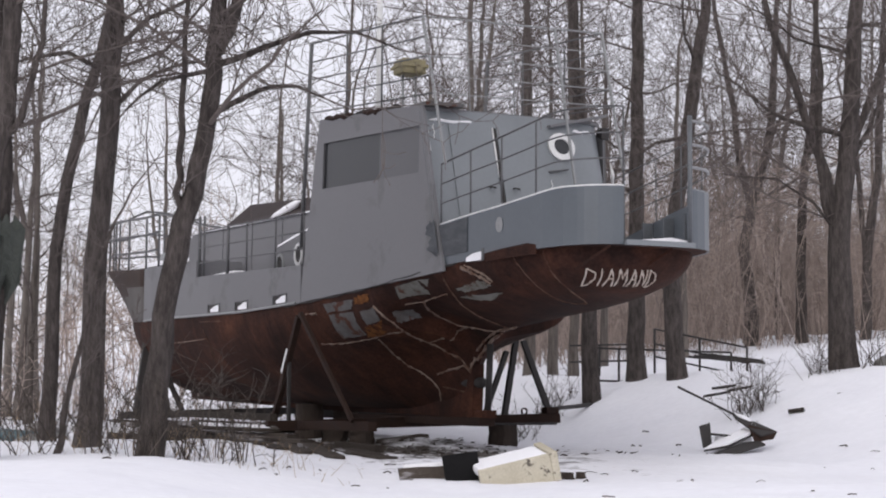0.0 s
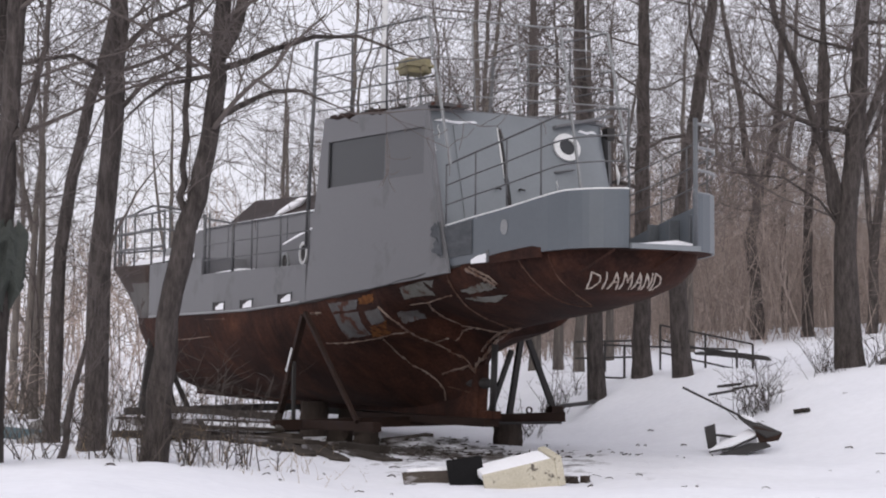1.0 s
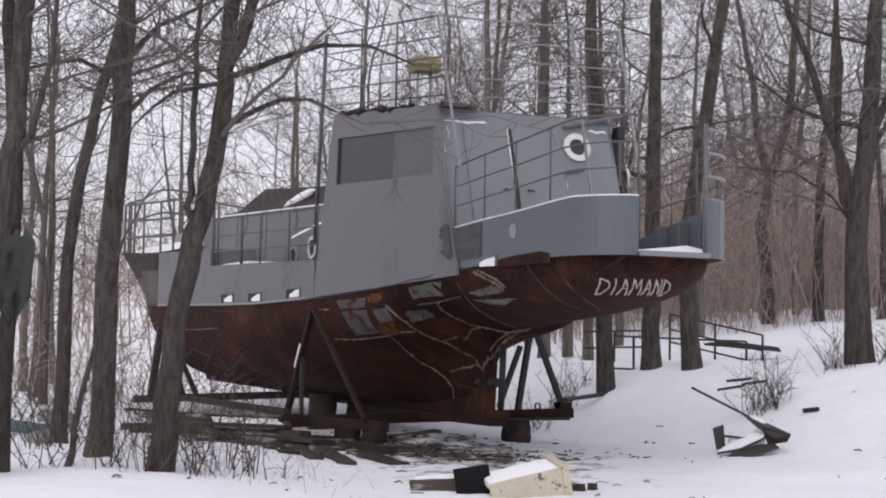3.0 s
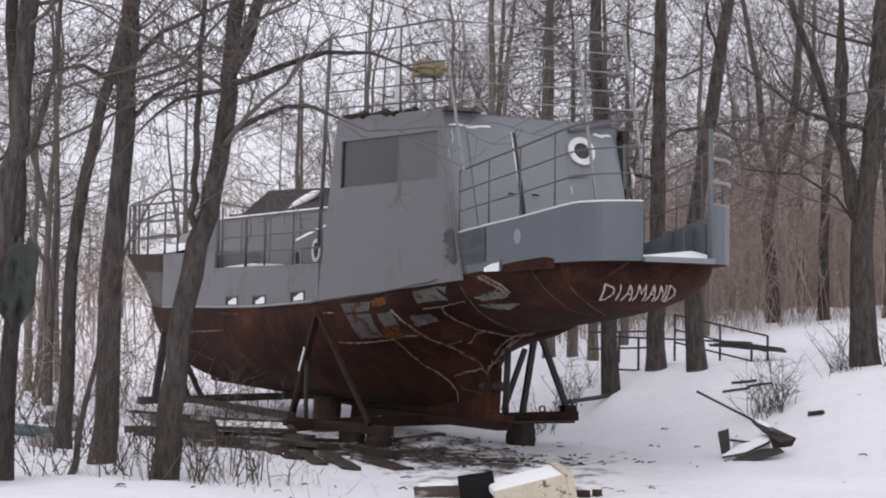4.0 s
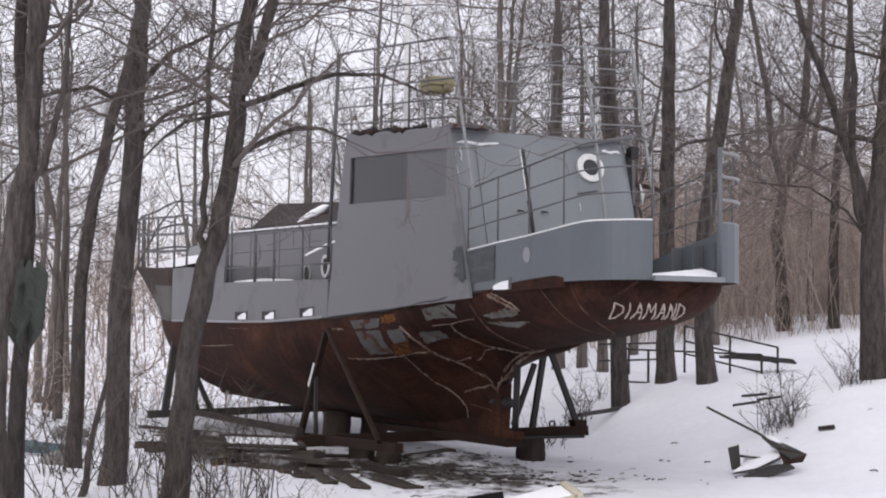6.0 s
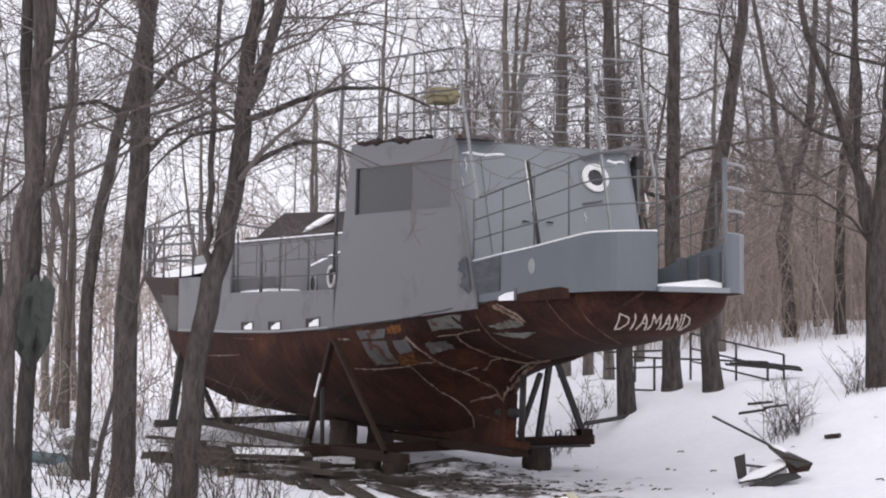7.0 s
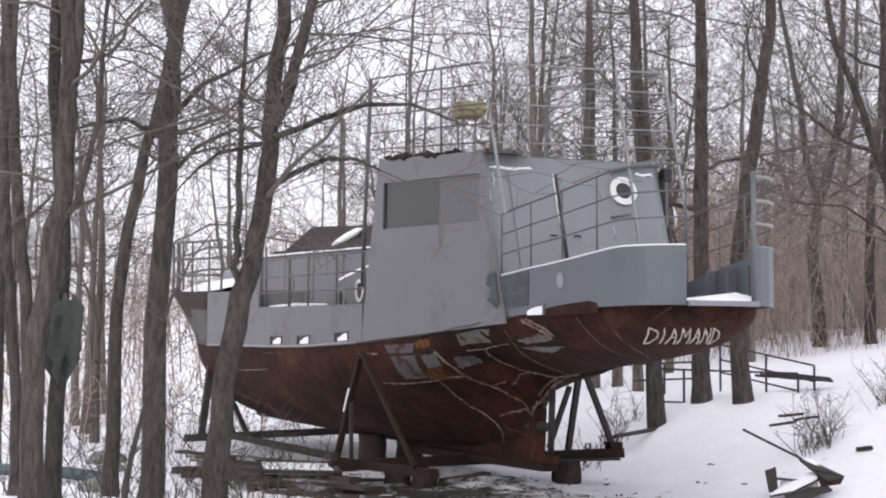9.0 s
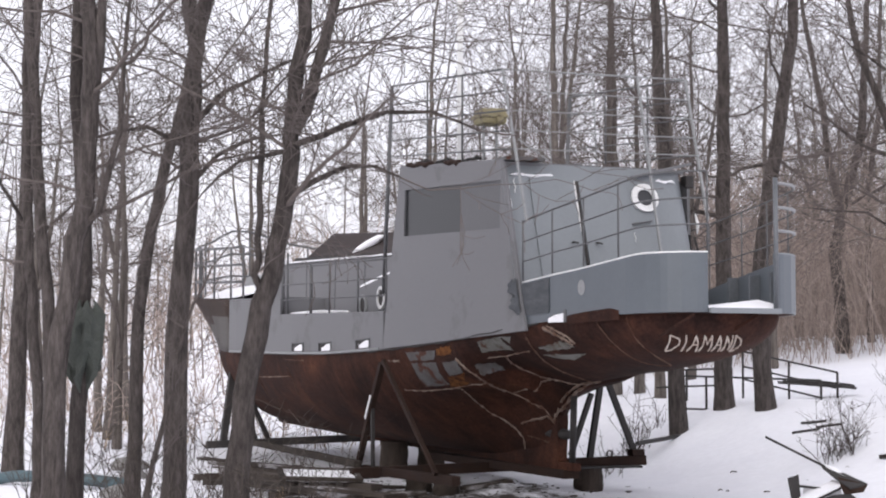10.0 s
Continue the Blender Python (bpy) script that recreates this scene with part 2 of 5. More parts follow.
def beam(name, p, q, w, h, mat, parent=None, label="", up=(0, 0, 1), bevel=0.006):
    """A square bar from p to q."""
    p, q = Vector(p), Vector(q)
    d = (q - p)
    bm = bmesh.new()
    add_box(bm, (0, -w / 2, -h / 2), (d.length, w / 2, h / 2), bevel)
    x = d.normalized()
    y = Vector(up).cross(x)
    y = y.normalized() if y.length > 1e-4 else x.orthogonal().normalized()
    z = x.cross(y)
    m = Matrix((x, y, z)).transposed().to_4x4()
    m.translation = p
    bm.transform(m)
    return part(name, bm, mat, parent, label)


def empty(name, m=None):
    e = new(name)
    if m is not None:
        e.matrix_world = m
    return e


def interp(x, xs, ys):
    return float(np.interp(x, xs, ys))


def smooth01(a, b, x):
    t = min(1, max(0, (x - a) / (b - a)))
    return t * t * (3 - 2 * t)


# ---------------------------------------------------------------- ground
def ground_z(x, y):
    q = 0.55 * x + 0.30 * (y - 22)
    z = 0.05 + 1.15 * smooth01(1.4, 4.3, q) + 0.17 * max(0, min(q, 14) - 5)
    z -= 0.75 * smooth01(11, -6, y)
    z -= 0.14 * smooth01(19.5, 17, y) * smooth01(-2.4, -0.8, x)
    z += 0.012 * max(0, min(y, 90) - 24) * smooth01(2.5, -3, x)
    z += 0.07 * noise.noise((x * 0.35, y * 0.35, 1.7)) + 0.03 * noise.noise((x * 1.3, y * 1.3, 5.1))
    z += 0.018 * noise.noise((x * 2.6 + 4, y * 2.0, 2.2)) + 0.010 * max(0, noise.noise((x * 5.5, y * 4.2, 7.7)))
    z += 0.15 * smooth01(-1.7, -3.0, x) * smooth01(20.6, 18.4, y)
    z += 0.13 * math.exp(-((x + 0.55) ** 2 / 0.5 + (y - 22.9) ** 2 / 0.5)) * (1 + 0.5 * noise.noise((x * 5, y * 5, 3.3)))
    bx, by = (x + 1.2), (y - 21.2)
    z += 0.05 * noise.noise((x * 3.1, y * 3.1, 9.0)) * math.exp(-(bx * bx + by * by) / 14)
    return z


def axis(fine_lo, fine_hi, step, far):
    a = list(np.arange(fine_lo, fine_hi, step))
    s, x = step, fine_hi
    while x < far:
        a.append(x)
        s *= 1.25
        x += s
    s, x = step, fine_lo
    while x > -far:
        s *= 1.25
        x -= s
        a.insert(0, x)
    return a


gx, gy = axis(-9, 9, 0.12, 1500), axis(9.5, 34, 0.12, 1500)
gv = [(x, y, ground_z(x, y)) for y in gy for x in gx]
nx = len(gx)
gf = [(j * nx + i, j * nx + i + 1, (j + 1) * nx + i + 1, (j + 1) * nx + i) for j in range(len(gy) - 1) for i in range(nx - 1)]
gm = bpy.data.meshes.new("ground")
gm.from_pydata(gv, [], gf)

snowg = material("trodden_snow_ground", (0.74, 0.745, 0.795), (0.81, 0.815, 0.855), 0.92, 0, 0.8, 9, 0.16, dist=0.03, grain=0.04)
n, l = snowg.node_tree.nodes, snowg.node_tree.links
bsdf = n["Principled BSDF"]
geo = n.new("ShaderNodeNewGeometry")
off = n.new("ShaderNodeVectorMath")
off.operation = 'SUBTRACT'
off.inputs[1].default_value = (-0.75, 20.9, 0)
rot = n.new("ShaderNodeVectorRotate")
rot.rotation_type = 'Z_AXIS'
rot.inputs["Angle"].default_value = radians(-116)
scl = n.new("ShaderNodeVectorMath")
scl.operation = 'MULTIPLY'
scl.inputs[1].default_value = (1 / 4.6, 1 / 2.3, 0)
ln = n.new("ShaderNodeVectorMath")
ln.operation = 'LENGTH'
l.new(geo.outputs["Position"], off.inputs[0])
l.new(off.outputs[0], rot.inputs["Vector"])
l.new(rot.outputs[0], scl.inputs[0])
l.new(scl.outputs[0], ln.inputs[0])
pn = n.new("ShaderNodeTexNoise")
pn.inputs["Scale"].default_value = 2.4
pn.inputs["Detail"].default_value = 9
pn.inputs["Roughness"].default_value = 0.72
l.new(geo.outputs["Position"], pn.inputs["Vector"])
sub = n.new("ShaderNodeMath")
sub.operation = 'MULTIPLY_ADD'
sub.inputs[1].default_value = 1.5
l.new(pn.outputs[0], sub.inputs[0])
neg = n.new("ShaderNodeMath")
neg.operation = 'MULTIPLY'
neg.inputs[1].default_value = -0.55
l.new(ln.outputs[1], neg.inputs[0])
l.new(neg.outputs[0], sub.inputs[2])
mr = n.new("ShaderNodeMapRange")
mr.inputs[1].default_value, mr.inputs[2].default_value = 0.35, 0.60
l.new(sub.outputs[0], mr.inputs[0])
mx = n.new("ShaderNodeMix")
mx.data_type = 'RGBA'
mx.inputs[7].default_value = (0.050, 0.040, 0.034, 1)
old = bsdf.inputs["Base Color"].links[0].from_socket
l.new(old, mx.inputs[6])
l.new(mr.outputs[0], mx.inputs[0])
l.new(mx.outputs[2], bsdf.inputs["Base Color"])
ground = link_mesh("ground", gm, snowg, None, True)
tagged(ground, "snow-covered ground with bare dirt under the boat", "ground", kind="structure")

# ---------------------------------------------------------------- boat
BOAT = pose(2.0, 17.35, 0, 0, 0, 116)      # x forward, y to port, z up
boat = empty("boat", BOAT)
tagged(boat, "old grey steel workboat with rusty brown hull on a cradle", "boat")

S_B = [-0.06, -0.03, 0.02, 0.10, 0.22, 0.40, 0.70, 1.5, 2.1, 3.1, 5.5, 7.1, 8.8, 9.7, 11.5, 13.0, 14.0, 15.0, 16.0, 17.0, 18.0, 18.6, 19.1]
V_B = [0.05, 0.32, 0.50, 0.66, 0.80, 0.92, 1.00, 1.15, 1.24, 1.39, 1.55, 1.69, 1.85, 1.93, 1.97, 1.95, 1.88, 1.72, 1.48, 1.20, 0.78, 0.42, 0.05]
S_Z = [-0.06, 1.5, 2.1, 3.0, 4.5, 5.5, 6.3, 7.2, 8.5, 10.0, 12.4, 14, 15, 17, 19.3]
V_Z = [2.36, 2.34, 2.31, 2.24, 2.12, 2.07, 2.03, 2.00, 1.97, 1.98, 2.02, 2.04, 2.08, 2.22, 2.45]
S_K = [0.18, 0.24, 0.32, 0.45, 0.75, 1.2, 2.0, 2.6, 3.1, 3.5, 3.8, 4.0, 4.15, 4.27, 4.34, 4.6, 5.2, 6.0, 7.0, 8.5, 12, 15, 16.5, 17.5, 18.3, 18.9, 19.1]
V_K = [2.30, 2.17, 2.09, 2.00, 1.89, 1.81, 1.725, 1.675, 1.625, 1.57, 1.48, 1.37, 1.24, 1.10, 0.70, 0.58, 0.55, 0.55, 0.56, 0.58, 0.63, 0.70, 0.80, 1.00, 1.35, 1.95, 2.42]
# fullness of the sections: hollow at the stern post, round amidships
S_P = [0, 2, 3.0, 3.6, 4.0, 4.4, 5.0, 6.0, 7.0, 8.2, 14, 17, 19]
V_P = [2.3, 1.9, 1.5, 1.1, 0.80, 0.58, 0.70, 1.08, 1.5, 1.8, 1.95, 1.6, 1.4]


def breadth(s):
    return interp(s, S_B, V_B)


S_H = [0.18, 0.22, 0.28, 0.38, 0.55, 0.80, 1.2, 1.6]
V_H = [0.05, 0.32, 0.52, 0.69, 0.82, 0.93, 1.04, 1.155]


def hull_breadth(s):
    """Half-breadth of the hull under the overhanging stern deck."""
    return interp(s, S_H, V_H) if s < 1.6 else breadth(s)


def sheer(s):
    return interp(s, S_Z, V_Z)


def hull_point(s, t, side=1, out=0.0):
    """t runs from the sheer (0) to the keel (1)."""
    b, zs, zk = hull_breadth(s), sheer(s), interp(s, S_K, V_K)
    p = interp(s, S_P, V_P)
    p = max(p, 1.35) + (p - max(p, 1.35)) * smooth01(0.22, 0.62, t)
    a = t * math.pi / 2
    y = b * max(0, math.cos(a)) ** (2 / p)
    z = zs - (zs - zk) * math.sin(a) ** (2 / p)
    q = Vector((s, side * y, z))
    if out:
        nrm = Vector((0, side * max(0.05, math.cos(a)), -math.sin(a))).normalized()
        q += nrm * out
    return q


S_T = [13.0, 13.6, 15.0, 16.2, 17.3, 18.3, 19.2, 19.8, 20.05]
V_T = [1.962, 1.925, 1.99, 1.93, 1.65, 1.30, 0.80, 0.34, 0.05]


def top_breadth(s):
    """Half-breadth at the top of the flared bow bulwark."""
    return interp(s, S_T, V_T) if s > 13 else breadth(s) + 0.02


stations = sorted(set(S_H + [s for s in S_B + S_K if s > 0.2] + list(np.arange(0.25, 19.0, 0.35))))
T = [i / 22 for i in range(23)]
bm = bmesh.new()
rows = []
for s in stations:
    ring = [bm.verts.new(hull_point(s, t, 1)) for t in T] + [bm.verts.new(hull_point(s, t, -1)) for t in reversed(T[:-1])]
    rows.append(ring)
for a, b in zip(rows, rows[1:]):
    for i in range(len(a) - 1):
        bm.faces.new((a[i], a[i + 1], b[i + 1], b[i]))
bm.faces.new(rows[0])
hull = part("hull", bm, "rust", boat, "rust-brown steel hull plating", smooth=True)

# keel bar and skeg
bm = bmesh.new()
prof = [(4.22, 1.16), (4.28, 0.47), (10, 0.53), (16.7, 0.68), (16.85, 0.86), (12, 0.72), (8, 0.66), (6, 0.66), (5, 0.70), (4.5, 0.80), (4.36, 1.12)]
for y in (-0.07, 0.07):
    bm.faces.new([bm.verts.new((x, y, z)) for x, z in prof])
k = len(prof)
vs = list(bm.verts)
for i in range(k):
    bm.faces.new((vs[i], vs[(i + 1) % k], vs[k + (i + 1) % k], vs[k + i]))
part("keel", bm, "rust", boat)
tube("stern_tube", [(4.75, 0, 0.93), (4.14, 0, 0.92)], 0.07, "dark", boat, 14, "dark steel propeller shaft tube")
tube("rudder_stock", [(3.92, 0, 1.42), (3.98, 0, 0.55)], 0.045, "dark", boat, 10)
box("skeg_heel", (3.85, -0.06, 0.47), (4.8, 0.06, 0.57), "rust", boat)


def wall_strip(name, s0, s1, z_lo, z_hi, mat, side=1, thick=0.03, out=0.0, step=0.15, parent=None, label="", lean=0.0):
    """A plate that follows the hull's side in plan, between two heights given as functions of s."""
    bm = bmesh.new()
    n = max(2, int((s1 - s0) / step) + 1)
    ss = np.linspace(s0, s1, n)
    rings = []
    for s in ss:
        b = breadth(s) + out
        d = (breadth(s + 0.02) - breadth(s - 0.02)) / 0.04
        nv = Vector((-d, 1, 0)).normalized()
        lo, hi = z_lo(s), z_hi(s)
        o1, o2 = Vector((s, b, lo)), Vector((s, b - lean * (hi - lo), hi))
        ring = [o1, o2, o2 - nv * thick, o1 - nv * thick]
        rings.append([bm.verts.new((q.x, q.y * side, q.z)) for q in ring])
    for a, c in zip(rings, rings[1:]):
        for i in range(4):
            j = (i + 1) % 4
            bm.faces.new((a[i], a[j], c[j], c[i]))
    bm.faces.new(rings[0])
    bm.faces.new(list(reversed(rings[-1])))
    return part(name, bm, mat, parent or boat, label)


def plan_strip(name, plan, z_lo, z_hi, mat, thick=0.03, parent=None, label="", smooth=True):
    """An upright plate along a plan line."""
    bm = bmesh.new()
    pts = [Vector((x, y, 0)) for x, y in plan]
    rings = []
    for i, p in enumerate(pts):
        d = (pts[min(i + 1, len(pts) - 1)] - pts[max(i - 1, 0)]).normalized()
        nv = Vector((-d.y, d.x, 0)) * thick
        lo, hi = (z(p.x) if callable(z) else z for z in (z_lo, z_hi))
        rings.append([bm.verts.new(q) for q in ((p.x, p.y, lo), (p.x, p.y, hi), (p.x + nv.x, p.y + nv.y, hi), (p.x + nv.x, p.y + nv.y, lo))])
    for a, c in zip(rings, rings[1:]):
        for i in range(4):
            j = (i + 1) % 4
            bm.faces.new((a[i], a[j], c[j], c[i]))
    bm.faces.new(rings[0])
    bm.faces.new(list(reversed(rings[-1])))
    ob = part(name, bm, mat, parent or boat, label)
    return ob


def stern_line(s_from, s_to_y, side, out=0.012):
    """Plan line of the bulwark from s_from round the quarter to half-width s_to_y."""
    ys = []
    for s in list(np.arange(s_from, 0.45, -0.12)) + [0.40, 0.33, 0.26, 0.20, 0.15, 0.10, 0.06, 0.03, 0.01]:
        b = breadth(s) + out
        if b < s_to_y:
            break
        ys.append((s - out, side * b))
    ys.append((interp(s_to_y, V_B[:8], S_B[:8]) - out, side * s_to_y))
    return ys


BUL_TOP = lambda s: interp(s, [0, 0.5, 1.5, 2.0, 2.6], [2.98, 2.975, 2.86, 2.82, 2.76])
BUL_LO = lambda s: interp(s, [0, 0.9, 1.5, 2.6], [2.355, 2.345, 2.33, 2.27])
port_line = stern_line(2.62, 0.42, 1)
plan_strip("stern_bulwark", port_line, BUL_LO, BUL_TOP, "bulwark", label="smooth blue-grey rounded stern bulwark")
star_line = stern_line(6.2, 0.40, -1)
plan_strip("stern_bulwark", [p for p in star_line], BUL_LO, lambda s: interp(s, [0, 0.5, 1.5, 3, 6.2], [2.99, 2.98, 2.90, 2.72, 2.55]), "bulwark", thick=-0.03)
# caps of the bulwark with a thin line of snow
for ln_, top in ((port_line, BUL_TOP), (star_line[-9:], lambda s: 2.985)):
    tube("bulwark_cap", [(x + 0.01, y * 0.995, top(x) + 0.004) for x, y in ln_], 0.013, "white" if ln_ is port_line else "blue", boat, 6)
plan_strip("deck_edge", [(-0.06, 0.44), (-0.075, 0.0), (-0.06, -0.42)], 2.345, 2.40, "blue", thick=-0.05)
# bright scuffed spot on the bulwark
bm = bmesh.new()
bmesh.ops.create_circle(bm, cap_ends=True, radius=0.075, segments=18)
bm.transform(Matrix.Translation((1.44, breadth(1.44) + 0.019, 2.66)) @ Euler((radians(90), 0, radians(9 + 180))).to_matrix().to_4x4() @ Matrix.Diagonal((0.9, 1.15, 1, 1)))
part("paint_spot", bm, "rail", boat, "pale scuffed paint spot")
wall_strip("paint_patch", 2.05, 2.72, lambda s: BUL_LO(s) + 0.1, lambda s: BUL_TOP(s) - 0.02, "brushed", out=0.026, thick=0.006, label="darker fresh paint patch")

# brushed dark paint where the bulwark meets the wheelhouse
bm = bmesh.new()
g = [[bm.verts.new((2.50 + 0.30 * (z - 2.24) + 0.02 + u * (0.20 + 0.05 * math.sin(z * 31) + 0.04 * math.sin(z * 67)), 0, z + 0.03 * math.sin(u * 9))) for u in (0, 0.25, 0.5, 0.75, 1)] for z in np.linspace(2.40, 2.80, 17)]
for v in bm.verts:
    v.co.y = 1.385 + 0.070 * (v.co.x - 3.0) + 0.012 - 0.02 * (v.co.z - 2.2) + 0.014
for a, c in zip(g, g[1:]):
    for j in range(4):
        bm.faces.new((a[j], a[j + 1], c[j + 1], c[j]))
part("paint_patch", bm, "brushed", boat, "brushed dark paint patch")

# decks
bm = bmesh.new()
ss = [-0.03, 0.02, 0.1] + [s for s in stations if 0.2 <= s <= 10.6]
vp = [bm.verts.new((s, breadth(s) - 0.035 if s > 0.1 else breadth(s), 2.395)) for s in ss]
vm = [bm.verts.new((s, -breadth(s) + 0.035 if s > 0.1 else -breadth(s), 2.395)) for s in ss]
for i in range(len(ss) - 1):
    bm.faces.new((vp[i], vp[i + 1], vm[i + 1], vm[i]))
part("deck", bm, "dkblue", boat, "steel deck plating")
bm = bmesh.new()
ss = [-0.04, 0.0, 0.06, 0.12, 0.22, 0.4, 0.7, 1.0, 1.4, 1.8]
vp = [bm.verts.new((s, breadth(s), 2.352)) for s in ss]
vm = [bm.verts.new((s, -breadth(s), 2.352)) for s in ss]
for i in range(len(ss) - 1):
    bm.faces.new((vp[i], vp[i + 1], vm[i + 1], vm[i]))
part("deck_underside", bm, "rust", boat)
wall_strip("raised_plate", 0.80, 1.72, lambda s: BUL_LO(s) - 0.06, lambda s: BUL_LO(s) + interp(s, [0.80, 0.84, 1.3, 1.72], [0.05, 0.085, 0.055, 0.03]) + 0.006 * math.sin(s * 37), "rust", out=0.018, thick=0.015, label="rusty edge of the hull plating")
bm = bmesh.new()
ss = list(np.arange(10.44, 20.0, 0.3))
vp = [bm.verts.new((s, top_breadth(s) - 0.02, interp(s, [10.6, 20], [2.84, 3.16]))) for s in ss]
vm = [bm.verts.new((s, -top_breadth(s) + 0.02, interp(s, [10.6, 20], [2.84, 3.16]))) for s in ss]
for i in range(len(ss) - 1):
    bm.faces.new((vp[i], vp[i + 1], vm[i + 1], vm[i]))
part("foredeck", bm, "snow", boat, "foredeck under a layer of snow")
bm = bmesh.new()
gr = []
for i in range(15):
    f = i / 14
    s = 13.4 + 6.2 * f
    gr.append([bm.verts.new((s, (top_breadth(s) - 0.08) * (j / 5 - 1), 2.98 + 0.02 * (s - 13.4) + 0.36 * math.sin(math.pi * j / 10) ** 0.7 * math.sin(math.pi * min(1, f * 0.9 + 0.1)) ** 0.5)) for j in range(11)])
for a, c in zip(gr, gr[1:]):
    for j in range(10):
        bm.faces.new((a[j], a[j + 1], c[j + 1], c[j]))
part("foredeck_snow", bm, "snow", boat, "deep snow heaped on the foredeck", smooth=True)
box("foredeck_bulkhead", (10.40, -1.88, 2.39), (10.47, 1.88, 2.88), "grey", boat)

# side plating forward of the wheelhouse
LOW_TOP = lambda s: interp(s, [6, 10.4], [2.53, 2.60])
HIGH_TOP = lambda s: interp(s, [10.3, 14, 17.8, 20], [2.86, 2.97, 3.14, 3.24])
SH = lambda s: sheer(s) - 0.01
for side in (1, -1):
    wall_strip("side_plating", 6.46, 10.35, SH, LOW_TOP, "grey", side, out=0.012)
    wall_strip("side_plating", 10.35, 13.6, SH, HIGH_TOP, "grey", side, out=0.012)
    bm = bmesh.new()
    rws = []
    for i in range(25):
        k_ = i / 24
        s_lo, s_hi = 13.6 + 5.5 * k_, 13.6 + 6.45 * k_
        ring_ = []
        for j in range(7):
            f = j / 6
            g = f ** 1.25
            y = breadth(s_lo) * (1 - g) + top_breadth(s_hi) * g + 0.008
            ring_.append(bm.verts.new((s_lo * (1 - f) + s_hi * f, side * y, SH(s_lo) * (1 - f) + HIGH_TOP(s_hi) * f)))
        rws.append(ring_)
    for a, c in zip(rws, rws[1:]):
        for j in range(6):
            bm.faces.new((a[j], a[j + 1], c[j + 1], c[j]))
    for fc in bm.faces:
        fc.material_index = 1 if fc.calc_center_median().z < 2.62 else 0
    ob = part("bow_plating", bm, "brown", boat, "brown primed flared bow plating, worn grey low down", smooth=True)
    ob.data.materials.append(M["brown_worn"])
    so = ob.modifiers.new("plate", 'SOLIDIFY')
    so.thickness = 0.025
tube("rubbing_strake", [hull_point(s, 0, 1, 0.02) for s in np.arange(6.6, 13.6, 0.3)], 0.020, "rail", boat, 6)
tube("sheer_edge", [(s, breadth(s) + 0.010, sheer(s) - 0.022 + 0.006 * math.sin(s * 9)) for s in np.arange(2.3, 7.0, 0.12)], 0.012, "dark", boat, 6, "dark ragged edge of the plating")
# freeing ports: recessed white-lined openings
for s in (7.12, 8.45, 9.50):
    y = breadth(s) + 0.016
    grp = empty("freeing_port")
    grp.parent = boat
    z0 = sheer(s) + 0.05
    Z0, Z1 = (lambda q: sheer(q) + 0.03), (lambda q: sheer(q) + 0.155)
    wall_strip("port_recess", s - 0.22, s + 0.22, Z0, Z1, "dark", out=0.015, thick=0.02, parent=grp)
    wall_strip("port_snow", s - 0.19, s + 0.12, lambda q: Z0(q) + 0.006, lambda q: Z1(q) - 0.02 - 0.05 * smooth01(s - 0.1, s + 0.12, q), "snow", out=0.019, thick=0.02, parent=grp, step=0.05)
    wall_strip("port_frame", s - 0.235, s + 0.235, lambda q: Z1(q) - 0.006, lambda q: Z1(q) + 0.008, "dkrail", out=0.026, thick=0.03, parent=grp)
    for e in (s - 0.235, s + 0.215):
        wall_strip("port_frame", e, e + 0.02, Z0, Z1, "dkrail", out=0.026, thick=0.03, parent=grp)
grp = empty("freeing_port")
grp.parent = boat
wall_strip("port_snow", 1.78, 2.08, lambda q: 2.285, lambda q: interp(q, [1.78, 1.95, 2.08], [2.385, 2.37, 2.33]), "snow", out=0.018, thick=0.02, parent=grp, step=0.05)
wall_strip("port_frame", 1.73, 1.775, lambda q: 2.285, lambda q: 2.42, "dkrail", out=0.022, thick=0.03, parent=grp)

# ---- wheelhouse
wh = empty("wheelhouse")
wh.parent = boat
wh["label"] = "grey slab-sided steel wheelhouse with sloping aft wall"


def wh_y(s, z):
    return 1.385 + 0.070 * (s - 3.0) + 0.012 - 0.02 * (z - 2.2)


def aft_s(z):
    return 2.48 + 0.30 * (z - 2.24)


def fore_s(z):
    return 6.50 - 0.19 * (z - 2.0)


ROOF = lambda s: interp(s, [3, 6.6], [4.27, 4.56])
WIN_S = (3.14, 5.88)


def win_z(s, top):
    return interp(s, [3.14, 5.88], [4.02, 4.155]) if top else interp(s, [3.14, 5.88], [3.44, 3.53])


